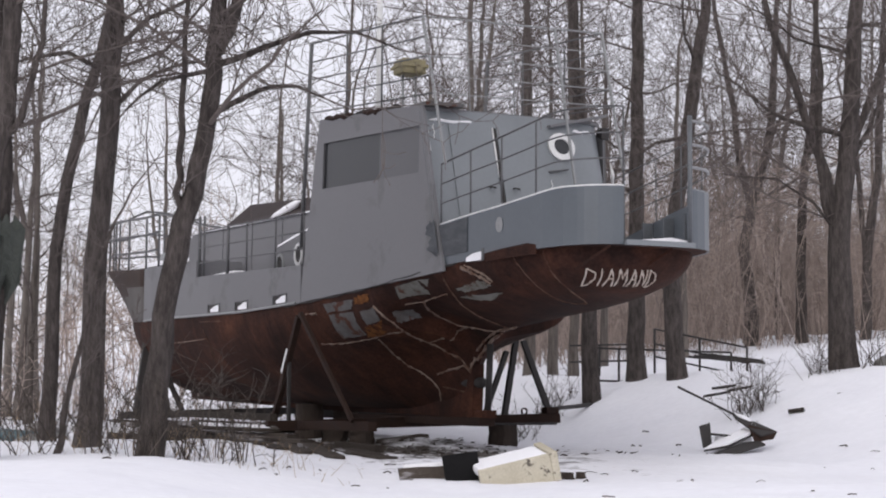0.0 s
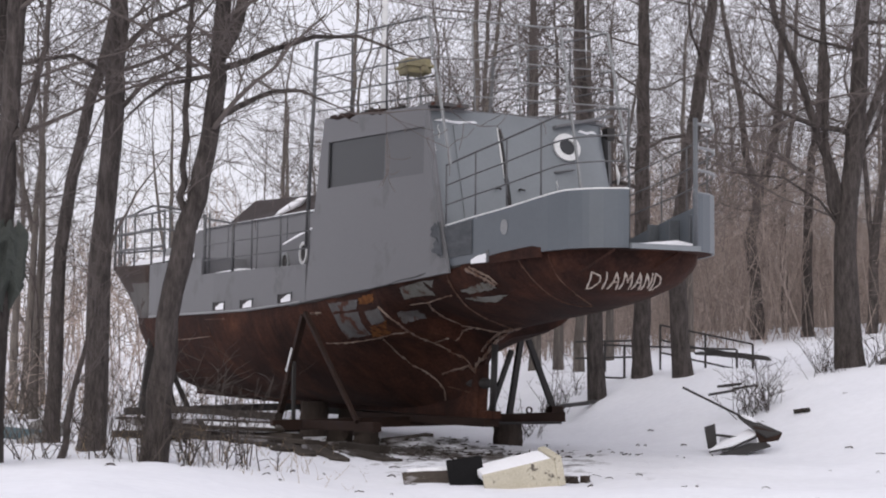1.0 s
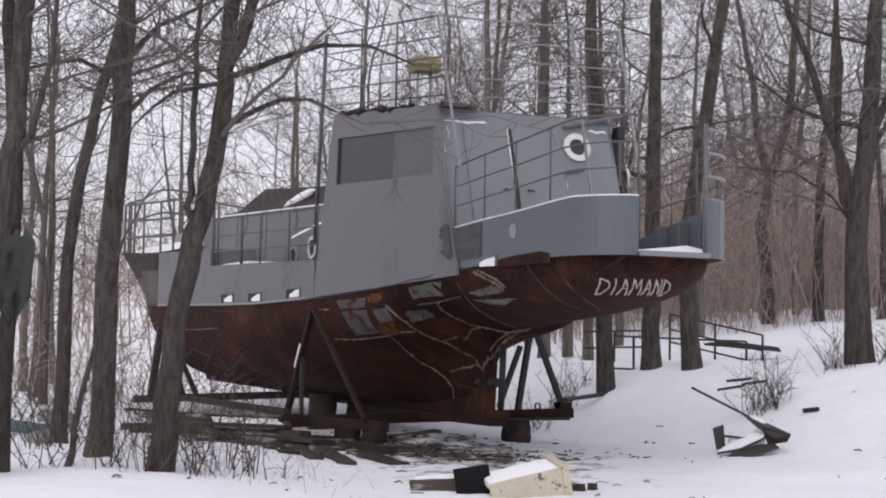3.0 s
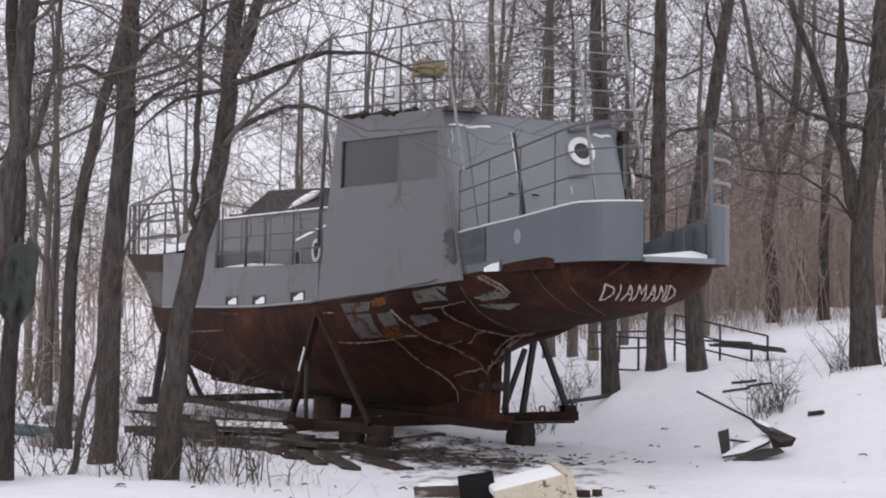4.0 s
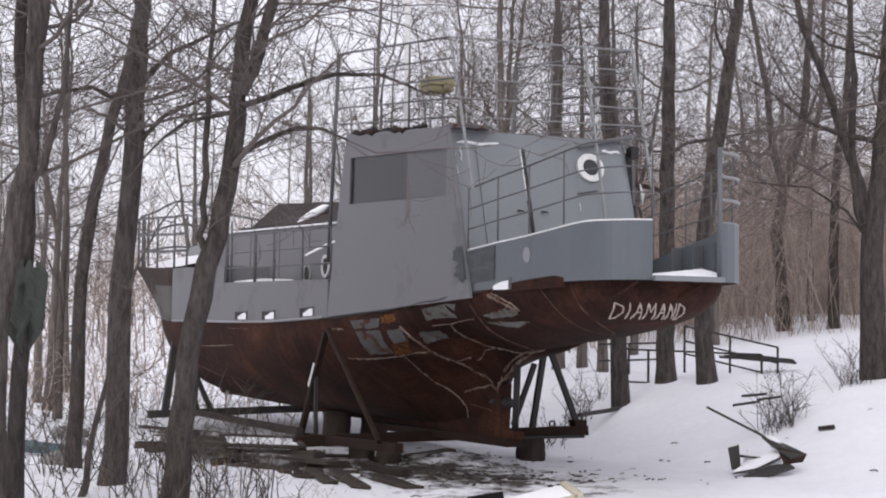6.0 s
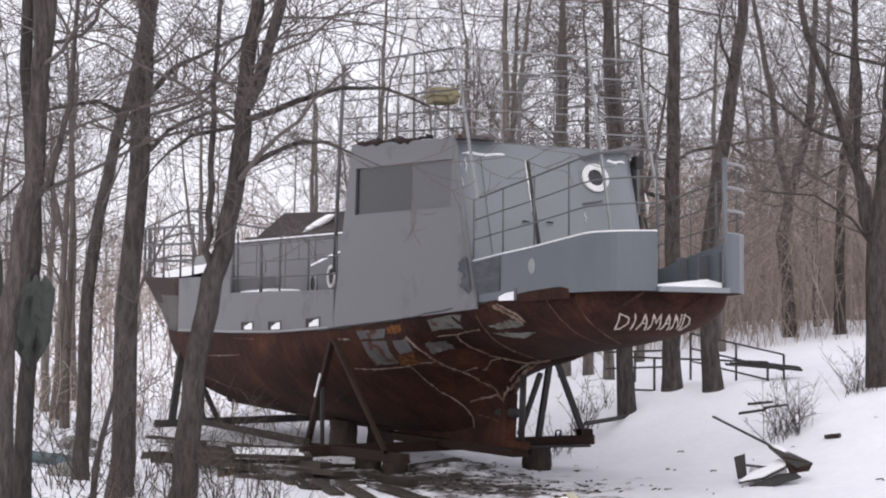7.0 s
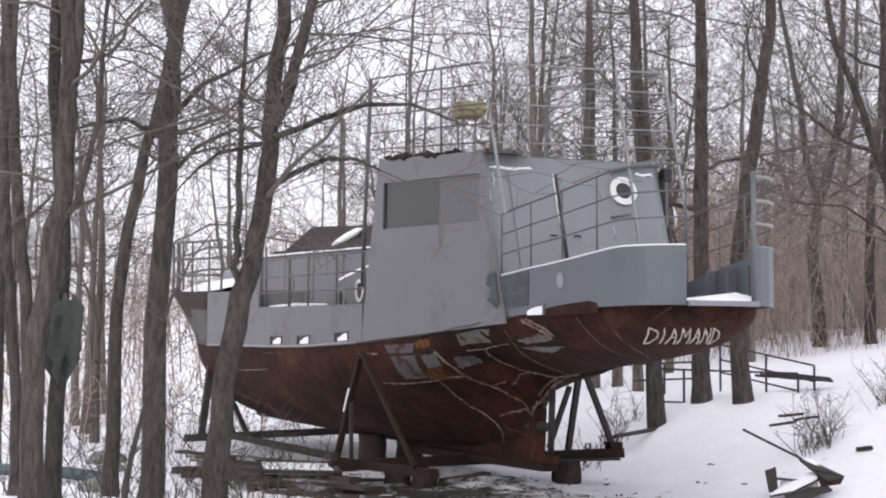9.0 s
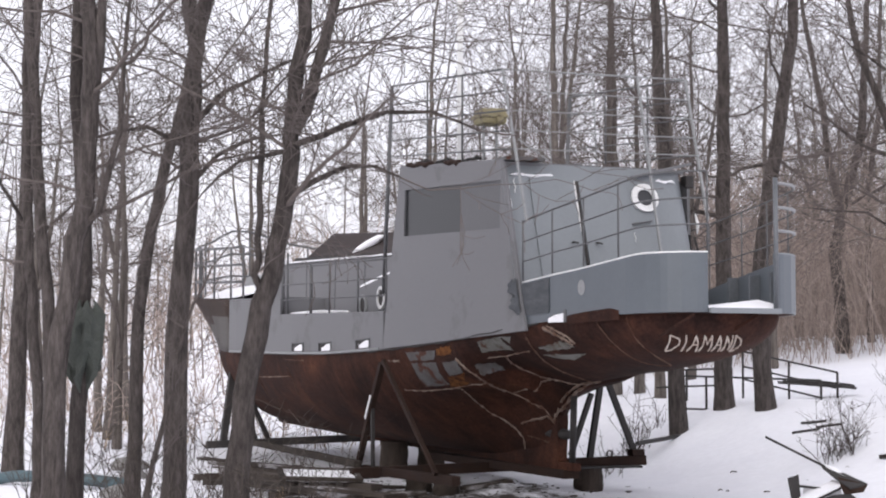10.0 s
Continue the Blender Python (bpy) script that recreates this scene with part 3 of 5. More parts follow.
for side in (1, -1):
    bm = bmesh.new()

    def sv(s, z, o=0.0, side=side, bm=bm):
        return bm.verts.new((s, side * (wh_y(s, z) - o - (0.0 if side > 0 else 0.13)), z))

    sa, sb = WIN_S
    cut_ = 0.0 if side > 0 else 0.62      # the starboard wall stops short of the corner
    outer = [(aft_s(2.20) + cut_, 2.20), (aft_s(ROOF(3.0)) + cut_, ROOF(3.0)), (fore_s(4.50), 4.50), (fore_s(2.02), 2.02)]
    mids = [(sa, win_z(sa, 0)), (sa, win_z(sa, 1)), (sb, win_z(sb, 1)), (sb, win_z(sb, 0))]
    for o in (0.0, 0.035):
        a = [sv(s, z, o) for s, z in outer]
        c = [sv(s, z, o) for s, z in mids]
        for i in range(4):
            j = (i + 1) % 4
            bm.faces.new((a[i], a[j], c[j], c[i]))
        if o == 0.0:
            fa, fc = a, c
    for i in range(4):
        j = (i + 1) % 4
        bm.faces.new((fa[i], fa[j], a[j], a[i]))
        bm.faces.new((fc[i], fc[j], c[j], c[i]))
    part("side_wall", bm, "grey", wh)
    win = empty("window")
    win.parent = wh
    mid_s = 4.25
    for s0, s1, mt, lab in ((mid_s, sb, "glass", "dark reflecting glass pane"), (sa, mid_s, "pane2", "lighter grey pane")):
        bm = bmesh.new()
        for o in (0.030, 0.040):
            bm.faces.new([sv(s, win_z(s, k_), o, side, bm) for s, k_ in ((s0, 0), (s0, 1), (s1, 1), (s1, 0))])
        # the aft pane gets a lighter, rougher grey than the fore one
        if mt == "pane2" and "pane2" not in M:
            M["pane2"] = material("lighter_grey_pane", (0.098, 0.098, 0.103), (0.112, 0.112, 0.118), 0.45, 0, 2, 30, 0.01, grain=0.04, spec=0.3)
        part("pane", bm, mt, win, lab)
    for s in (sa + 0.01, sb - 0.01):
        beam("window_frame", (s, side * (wh_y(s, 3.5) - (0.014 if side > 0 else 0.144)), win_z(s, 0)), (s, side * (wh_y(s, 4.1) - (0.014 if side > 0 else 0.144)), win_z(s, 1)), 0.022, 0.028, "dkrail", win)

# aft wall with rounded starboard and square port corner
bm = bmesh.new()
yy = [1.385, 1.0, 0.6, 0.2, -0.2, -0.6, -0.85, -1.02, -1.15, -1.23, -1.27, -1.28]
dd = [0.02, 0.0, -0.02, -0.03, -0.03, -0.02, 0.0, 0.05, 0.14, 0.26, 0.40, 0.60]
zz = [2.38, 2.9, 3.4, 3.9, 4.235]
grid = [[bm.verts.new((aft_s(z) + 0.06 + d, y - (0.012 if y > 0 else 0), z)) for y, d in zip(yy, dd)] for z in zz]
for a, c in zip(grid, grid[1:]):
    for i in range(len(yy) - 1):
        bm.faces.new((a[i], a[i + 1], c[i + 1], c[i]))
part("aft_wall", bm, "blue", wh, "blue-grey painted aft wall", smooth=True)
bm = bmesh.new()
zf = [2.4, 4.5]
vs = [bm.verts.new(v) for v in ((fore_s(2.4), 1.61, 2.4), (fore_s(4.48), 1.54, 4.48), (fore_s(4.48), -1.40, 4.48), (fore_s(2.4), -1.48, 2.4))]
bm.faces.new(vs)
part("fore_wall", bm, "grey", wh)
bm = bmesh.new()
rp = [(3.125, 1.30), (3.125, -1.02), (3.35, -1.28), (6.0, -1.40), (6.0, 1.53), (3.3, 1.36)]
up_ = [bm.verts.new((x, y, ROOF(x) - 0.03)) for x, y in rp]
lo_ = [bm.verts.new((x, y, ROOF(x) - 0.07)) for x, y in rp]
bm.faces.new(up_)
bm.faces.new(list(reversed(lo_)))
for i in range(6):
    bm.faces.new((up_[i], up_[(i + 1) % 6], lo_[(i + 1) % 6], lo_[i]))
part("roof", bm, "grey", wh)
# strips of snow along the aft roof edge
for y0, y1 in ((1.26, 0.62), (0.44, -0.16), (-0.72, -1.0)):
    tube("snow_strip", [(aft_s(4.12) + 0.05, y0 + (y1 - y0) * i / 6, 4.09 + 0.012 * math.sin(i * 1.7)) for i in range(7)], [0.006, 0.020, 0.016, 0.022, 0.014, 0.018, 0.005], "snow", wh, 6)
# roof eyebrow over the starboard half
beam("roof_edge", (aft_s(4.2) - 0.02, -0.36, 4.12), (aft_s(4.3) + 0.0, -1.22, 4.33), 0.10, 0.035, "grey", wh)
# door in the aft wall
door = empty("wheelhouse_door")
door.parent = wh


def aft_pt(y, z, o=0.0):
    return (aft_s(z) + 0.06 + interp(-y, [-v for v in yy], dd) - o, y, z)


def aft_panel(name, y0, y1, z0, z1, mat, parent, o, label="", th=0.02):
    bm = bmesh.new()
    a = [bm.verts.new(aft_pt(*q, o)) for q in ((y0, z0), (y1, z0), (y1, z1), (y0, z1))]
    c = [bm.verts.new(aft_pt(*q, o - th)) for q in ((y0, z0), (y1, z0), (y1, z1), (y0, z1))]
    bm.faces.new(a)
    bm.faces.new(list(reversed(c)))
    for i in range(4):
        bm.faces.new((a[i], a[(i + 1) % 4], c[(i + 1) % 4], c[i]))
    return part(name, bm, mat, parent, label)


aft_panel("door_leaf", 0.44, 1.02, 2.45, 4.05, "blue", door, 0.02)
aft_panel("door_leaf", -0.28, 0.38, 2.45, 4.05, "blue", door, 0.02)
tube("door_edge", [aft_pt(0.41, 2.45, 0.02), aft_pt(0.41, 4.03, 0.02)], 0.018, "dark", door, 6, "dark rubber door edge")
tube("paint_run", [aft_pt(0.435, 3.40, 0.025), aft_pt(0.44, 3.7, 0.026), aft_pt(0.44, 4.04, 0.025)], [0.005, 0.013, 0.008], "white", door, 6, "scraped white paint")
for y in (0.58, 0.26):
    p0 = Vector(aft_pt(y, 3.27, 0.03))
    tube("door_handle", [p0, p0 + Vector((-0.04, 0, 0)), p0 + Vector((-0.045, -0.06, -0.01))], 0.012, "dark", door, 6)
# drips and scrapes of white paint on the aft wall
for y, z0, z1, w in ((1.30, 3.55, 3.95, 0.010), (1.22, 3.86, 4.04, 0.008), (-0.22, 3.35, 3.62, 0.010), (-0.16, 3.55, 3.70, 0.007), (-0.30, 3.30, 3.42, 0.007), (1.31, 2.75, 2.95, 0.009), (-0.27, 3.9, 4.0, 0.008)):
    tube("paint_run", [aft_pt(y + 0.012 * math.sin(i * 2.1), z0 + (z1 - z0) * i / 5, 0.004) for i in range(6)], [w * k for k in (0.5, 1, 0.7, 1.1, 0.8, 0.4)], "white", wh, 5, "scraped white paint")
# scrap wired to the starboard corner
box("corner_box", (aft_s(4.2) + 0.12, -1.34, 4.04), (aft_s(4.2) + 0.26, -1.22, 4.20), "dark", wh, 0.02, "black box under the eaves")
tube("corner_rag", [(aft_s(3.5) + 0.3, -1.33, 3.72), (aft_s(3.5) + 0.27, -1.35, 3.58), (aft_s(3.5) + 0.3, -1.36, 3.46)], [0.006, 0.024, 0.012], "white", wh, 6, "scrap of white cloth")
beam("corner_strut", (aft_s(3.4) + 0.30, -1.30, 3.42), (aft_s(3.0) + 0.36, -1.40, 2.95), 0.05, 0.03, "dark", wh)
# porthole
pc = Vector(aft_pt(-0.51, 3.86, 0.012))
ph = empty("porthole")
ph.parent = wh


def ring(name, c, nrm, r0, r1, th, mat, parent, n=28, label=""):
    """A flat ring or, with r0 = 0, a disc."""
    nrm = Vector(nrm).normalized()
    a = nrm.orthogonal().normalized()
    b = nrm.cross(a)
    bm = bmesh.new()
    rows = []
    for r, o in ((r0, 0), (r0, th), (r1, th), (r1, 0)):
        rows.append([bm.verts.new(Vector(c) + nrm * o + (a * math.cos(2 * math.pi * i / n) + b * math.sin(2 * math.pi * i / n)) * max(r, 0.001)) for i in range(n)])
    for k in range(4):
        p_, q_ = rows[k], rows[(k + 1) % 4]
        for i in range(n):
            bm.faces.new((p_[i], p_[(i + 1) % n], q_[(i + 1) % n], q_[i]))
    return part(name, bm, mat, parent, label)


AN = (-1, 0.02, 0.30)
ring("porthole_ring", pc, AN, 0.108, 0.185, 0.03, "white", ph, label="white-painted porthole ring")
ring("porthole_glass", pc, AN, 0.0, 0.108, 0.012, "glass", ph)
tube("bracket", [aft_pt(-0.27, 3.52, 0.02), aft_pt(-0.55, 3.57, 0.04)], 0.012, "dkrail", wh, 6)

# ---- stern rail: posts and three bars
def rail_pt(x, y, h):
    return (x + 0.015, y * 0.99, BUL_TOP(x) + h)


sr = empty("stern_rail")
sr.parent = boat
line = [p for p in port_line if p[0] < 2.75]
for h in (0.84, 0.56, 0.29):
    hh = lambda x: h * interp(x, [0, 2.6], [1.02, 0.86])
    tube("bar", [rail_pt(x, y, hh(x)) for x, y in line], 0.010 if h < 0.8 else 0.013, "dkrail", sr, 6)
for i, (x, y) in enumerate(line):
    if i in (0, 5, 10, 15) or i == len(line) - 1:
        hh = 0.84 * interp(x, [0, 2.6], [1.02, 0.86])
        tube("post", [rail_pt(x, y, -0.02), rail_pt(x, y, hh)], 0.011, "dkrail", sr, 6)
# starboard rail: post beside the gap, looped bars round the quarter, run forward
sr2 = empty("stern_rail")
sr2.parent = boat
sl = [p for p in star_line if p[0] < 5.8]
tube("post", [(sl[-1][0] + 0.01, -0.42, 2.40), (sl[-1][0] + 0.01, -0.42, 3.80)], 0.026, "dkblue", sr2, 8)
for h in (0.76, 0.50, 0.25):
    tube("bar", [(x + 0.015, y * 0.985, 2.99 - 0.07 * min(x, 5) + h) for x, y in sl], 0.009, "dkrail", sr2, 6)
qs = [p for p in sl if p[0] < 0.75]
for h in (0.76, 0.50, 0.25):
    tube("loop", [(x + 0.012, y * 1.0, 2.985 + h) for x, y in qs if x < 0.5], 0.018, "rail", sr2, 8)
for i in (0, 8, 16, 24, 32, 38, 43):
    if i < len(sl):
        x, y = sl[i]
        tube("post", [(x + 0.015, y * 0.985, 2.99 - 0.07 * min(x, 5) - 0.25), (x + 0.015, y * 0.985, 2.99 - 0.07 * min(x, 5) + 0.76)], 0.009, "dkrail", sr2, 6)
# ribs inside the starboard bulwark
for s in (0.75, 1.35, 1.95):
    box("bulwark_rib", (s, -breadth(s) + 0.02, 2.40), (s + 0.03, -breadth(s) + 0.16, 2.84), "dkblue", boat, 0.003)
ring("cleat_hole", (0.52, -breadth(0.52) + 0.03, 2.70), (0, 1, 0), 0.05, 0.09, 0.02, "dkblue", boat)
# snow lying on the stern deck
bm = bmesh.new()
pts = [(0.0, 0.30), (0.0, -0.45), (0.25, -0.74), (0.8, -0.92), (1.6, -0.95), (1.9, -0.2), (1.2, 0.35), (0.5, 0.55)]
c0 = bm.verts.new((0.55, -0.55, 2.52))
rg = [bm.verts.new((x, y, 2.400 + (0.03 if y < -0.5 else 0.0))) for x, y in pts]
for i in range(len(rg)):
    bm.faces.new((rg[i], rg[(i + 1) % len(rg)], c0))
part("deck_snow", bm, "snow", boat, "drift of snow on the stern deck", smooth=True)

# ---- cage of rails over the wheelhouse roof, with sloping posts down to the stern
cage = empty("roof_rail")
cage.parent = boat
TOPZ = lambda s: interp(s, [3.1, 6.8], [5.37, 5.73])
for (s1, y1, z1), (s0, y0, z0) in (((3.1, 1.36, 5.36), (2.42, 1.36, 3.46)), ((3.1, -0.48, 5.40), (2.35, -0.48, 2.42)), ((3.1, -1.17, 5.40), (2.62, -1.19, 3.58))):
    beam("sloping_post", (s1, y1, z1), (s0, y0, z0), 0.028, 0.036, "rail", cage)
for h in (0, 0.27, 0.52, 0.77, 1.0):
    tube("bar", [(3.1 - 0.3 * h, 1.36, 5.36 - h), (3.1 - 0.3 * h, -1.17, 5.40 - h)], 0.008 if h else 0.012, "rail", cage, 6)
    tube("bar", [(3.1 - 0.3 * h, 1.36, 5.36 - h), (6.8, 1.39, 5.73 - h)], 0.012 if h else 0.016, "dkrail", cage, 6)
    tube("bar", [(3.1 - 0.3 * h, -1.17, 5.40 - h), (6.8, -1.39, 5.75 - h)], 0.010 if h else 0.014, "dkrail", cage, 6)
for y in (0.75, 0.13):
    tube("post", [(3.12, y, 5.37), (3.02, y, 4.22)], 0.010, "rail", cage, 6)
for s in (4.3, 5.5):
    for y in (1.38, -1.3):
        tube("post", [(s, y, TOPZ(s)), (s, y, ROOF(s) - 0.05)], 0.014, "dkrail", cage, 6)
for y in (1.40, -1.40):
    tube("front_post", [(6.8, y, 5.73), (6.98, y + 0.05, 2.8)], 0.030, "dkrail", cage, 8)
beam("brace", (3.0, 0.80, 4.27), (2.92, 1.24, 4.50), 0.018, 0.018, "rail", cage)

# searchlight on the roof
sl_ = empty("searchlight")
sl_.parent = wh
bm = bmesh.new()
add_box(bm, (4.05, 0.86, 4.85), (4.38, 1.20, 5.05), 0.04)
add_box(bm, (4.02, 0.84, 4.93), (4.41, 1.22, 4.97), 0.01)
part("lamp_housing", bm, "yellow", sl_, "faded yellow lamp housing")
tube("lamp_hood", [(4.06, 0.98, 4.90), (4.0, 0.98, 4.89)], 0.05, "yellow", sl_, 14)
for y in (0.94, 1.12):
    tube("lamp_leg", [(4.22, y, 4.86), (4.22, y, 4.31)], 0.018, "rail", sl_, 6)
tube("mast", [(6.46, 0.5, 3.34), (6.46, 0.5, 7.9)], 0.045, "white", wh, 10, "white-painted mast pole")
# cables and scraps along the roof edge
for s0, s1, y in ((3.9, 4.6, 1.30), (4.7, 5.3, 1.36), (5.35, 5.8, 1.40)):
    tube("roof_cable", [(s0 + (s1 - s0) * i / 8, y + 0.03 * math.sin(i * 2.1), ROOF(s0) + 0.03 + 0.035 * abs(math.sin(i * 1.3))) for i in range(9)], 0.022, "dark", wh, 6)
for s0, s1 in ((5.0, 5.85), (4.2, 4.7)):
    tube("rusty_lip", [(s0 + (s1 - s0) * i / 7, wh_y(s0 + (s1 - s0) * i / 7, 4.4) - 0.01, ROOF(s0 + (s1 - s0) * i / 7) - 0.01 + 0.015 * math.sin(i * 2.2)) for i in range(8)], [0.012, 0.03, 0.04, 0.028, 0.04, 0.03, 0.035, 0.02], "beam", wh, 6)
box("roof_plate", (2.98, 0.85, 4.255), (3.9, 1.36, 4.30), "patch", wh)

# ---- deckhouse forward of the wheelhouse
dh = empty("deckhouse")
dh.parent = boat
DT = lambda s: interp(s, [7, 13], [3.36, 3.57])
bm = bmesh.new()
cs = [(6.46, 1.2), (13.4, 1.2), (13.4, -1.2), (6.46, -1.2)]
lo_ = [bm.verts.new((x, y, 2.38)) for x, y in cs]
hi_ = [bm.verts.new((x, y * 0.985, DT(x))) for x, y in cs]
bm.faces.new(hi_)
for i in range(4):
    bm.faces.new((lo_[i], lo_[(i + 1) % 4], hi_[(i + 1) % 4], hi_[i]))
bmesh.ops.bevel(bm, geom=[e for e in bm.edges], offset=0.05, segments=2, affect='EDGES')
part("trunk", bm, "grey", dh)
bm = bmesh.new()
add_box(bm, (6.40, -1.17, 0), (13.1, 1.17, 0.025), 0.01)
for v in bm.verts:
    v.co.z += DT(v.co.x) - 0.005
part("roof_snow", bm, "snow", dh, "snow lying on the deckhouse roof")
for s in (8.5, 9.9, 11.4):
    beam("panel_seam", (s, 1.203, 2.4), (s, 1.188, DT(s)), 0.012, 0.012, "dkrail", dh)
# open hatch cover leaning up
hc = empty("hatch_cover")
hc.parent = boat
bm = bmesh.new()
a = [Vector(v) for v in ((13.2, 0.6, 3.68), (8.0, 0.6, 3.45), (8.3, 0.15, 3.79), (13.1, 0.15, 4.10))]
for o in (0, 0.04):
    bm.faces.new([bm.verts.new(v + Vector((0, 0, o))) for v in a])
vs = list(bm.verts)
for i in range(4):
    bm.faces.new((vs[i], vs[(i + 1) % 4], vs[4 + (i + 1) % 4], vs[4 + i]))
part("cover_plate", bm, "hatch", hc)
beam("cover_lip", (13.8, 0.64, 3.69), (8.1, 0.64, 3.45), 0.05, 0.07, "dark", hc)
tube("cover_snow", [(10.95, 0.56, 3.62), (10.75, 0.50, 3.69), (10.45, 0.42, 3.77), (10.2, 0.36, 3.84), (10.05, 0.33, 3.88)], [0.01, 0.055, 0.075, 0.065, 0.01], "snow", hc, 8)
# ventilation casing with two portholes beside the deckhouse
cas = empty("engine_casing")
cas.parent = boat
bm = bmesh.new()
prof = [(6.45, 2.38), (8.62, 2.38), (8.68, 2.80), (8.45, 2.94), (6.45, 3.17)]
for y in (0.9, 1.34):
    bm.faces.new([bm.verts.new((x, y, z)) for x, z in prof])
vs = list(bm.verts)
for i in range(5):
    bm.faces.new((vs[i], vs[(i + 1) % 5], vs[5 + (i + 1) % 5], vs[5 + i]))
bmesh.ops.bevel(bm, geom=list(bm.edges), offset=0.03, segments=2, affect='EDGES')
part("casing_body", bm, "grey", cas)
tube("casing_snow", [(8.66, 1.24, 2.84), (8.44, 1.24, 2.95), (7.8, 1.24, 3.03), (6.4, 1.24, 3.17)], [0.02, 0.05, 0.055, 0.045], "snow", cas, 8)
for s, z in ((8.12, 2.67), (7.34, 2.76)):
    pq = empty("casing_porthole")
    pq.parent = cas
    ring("porthole_ring", (s, 1.34, z), (0.0, 1, 0), 0.12, 0.165, 0.03, "rail" if s > 7.5 else "white", pq)
    ring("porthole_glass", (s, 1.34, z), (0.0, 1, 0), 0, 0.12, 0.01, "dark", pq)
bm = bmesh.new()
add_box(bm, (9.0, 1.24, 2.55), (10.36, 1.80, 2.63), 0.04)
part("side_deck_snow", bm, "snow", boat, "snow on the side deck")

# side rails above the low bulwark
for side in (1, -1):
    mr_ = empty("side_rail")
    mr_.parent = boat
    y_ = lambda s: side * (breadth(s) - 0.01)
    for h in (0.72, 0.46, 0.22):
        tube("bar", [(s, y_(s), LOW_TOP(s) + h) for s in (6.40, 7.2, 8.0, 9.05, 10.0, 10.28)], 0.013, "dkrail", mr_, 6)
    for s, r in ((6.42, 0.014), (7.35, 0.015), (8.35, 0.016), (9.05, 0.028), (10.05, 0.02), (10.28, 0.03)):
        tube("post", [(s, y_(s), LOW_TOP(s) - 0.02), (s, y_(s), LOW_TOP(s) + (0.74 if s < 10 else 0.95))], r, "dkrail", mr_, 6)

# bow rail
br = empty("bow_rail")
br.parent = boat
bl = [(s, top_breadth(s) - 0.03) for s in (12.6, 13.6, 14.6, 15.6, 16.5, 17.3, 18.0, 18.6, 19.1, 19.5, 19.9)]
bl = bl + [(x, -y) for x, y in reversed(bl)]
RB = lambda s: interp(s, [12.6, 17, 19.0, 19.9], [0.90, 0.93, 1.15, 1.45])
for k in (1.0, 0.66, 0.33):
    tube("bar", [(x, y, HIGH_TOP(x) + RB(x) * k) for x, y in bl], 0.024, "dkrail", br, 6)
for i, (x, y) in enumerate(bl):
    if i not in (8, 9, 10, 12, 13):
        tube("post", [(x, y, HIGH_TOP(x) - 0.05), (x, y, HIGH_TOP(x) + RB(x))], 0.022, "dkrail", br, 6)
tube("rail_link", [(10.28, breadth(10.28), 3.5), (12.6, breadth(12.6), HIGH_TOP(12.6) + RB(12.6))], 0.012, "dkrail", br, 6)
# windlass cover on the foredeck
bm = bmesh.new()
add_box(bm, (14.6, -0.5, 3.2), (17.0, 0.75, 3.56), 0.16)
part("windlass_cover", bm, "rail", boat, "grey covered anchor windlass")

# ---- seams, patches and lettering on the hull

def along(ctrl, n):
    """Smooth points along a few control pairs."""
    out = []
    k = len(ctrl) - 1
    for i in range(n):
        u = i / (n - 1) * k
        a = min(k - 1, int(u))
        f = u - a
        f = f * f * (3 - 2 * f) * 0.35 + f * 0.65
        out.append(tuple(ctrl[a][c] + (ctrl[a + 1][c] - ctrl[a][c]) * f for c in (0, 1)))
    return out


def weld_seam(w, mat, *ctrl):
    """A scraped weld along (station, girth) pairs on the port side, about w times 2 cm wide."""
    n_ = 5 * len(ctrl)
    k = ctrl[0][0] * 7
    pts = [hull_point(s, min(1, tt), 1, 0.002) + Vector((0.007 * math.sin(i * 2.3 + k), 0, 0.005 * math.sin(i * 3.1 + k))) for i, (s, tt) in enumerate(along(ctrl, n_))]
    rad_ = [w * (0.008 + 0.015 * abs(math.sin(i * 1.9 + k) * math.sin(i * 0.73 + k))) for i in range(n_)]
    tube("weld_seam", pts, rad_, mat, hull, 5)


weld_seam(1.25, "seam", (4.48, 0.185), (4.39, 0.251), (4.36, 0.332), (4.48, 0.4), (4.64, 0.474), (4.69, 0.536), (4.64, 0.601), (4.46, 0.657), (4.3, 0.753))
weld_seam(0.9, "seam", (6.53, 0.355), (5.96, 0.378), (5.24, 0.394), (4.76, 0.392), (4.49, 0.414))
weld_seam(0.9, "seam", (5.18, 0.411), (5.41, 0.515), (5.44, 0.59), (5.31, 0.639), (5.21, 0.695), (5.17, 0.755), (5.27, 0.836))
weld_seam(1.0, "seam", (3.72, 0.39), (3.97, 0.455), (4.12, 0.513), (4.15, 0.592), (3.86, 0.697), (3.69, 0.804), (3.44, 1.0))
weld_seam(0.8, "seam", (4.03, 0.337), (3.72, 0.39), (3.27, 0.386), (2.96, 0.372))
weld_seam(0.9, "seam", (4.63, 0.528), (4.4, 0.546), (4.28, 0.598), (3.96, 0.659))
weld_seam(0.8, "faint_seam", (2.63, 0.121), (2.71, 0.257), (2.83, 0.386), (3.04, 0.525), (3.23, 0.652), (3.28, 0.778), (3.35, 0.932))
weld_seam(1.2, "seam", (5.05, 0.676), (4.71, 0.676), (4.46, 0.689), (4.3, 0.756))
weld_seam(1.5, "seam", (4.31, 0.752), (4.23, 0.855), (4.03, 0.914), (3.84, 0.936), (3.6, 0.978))
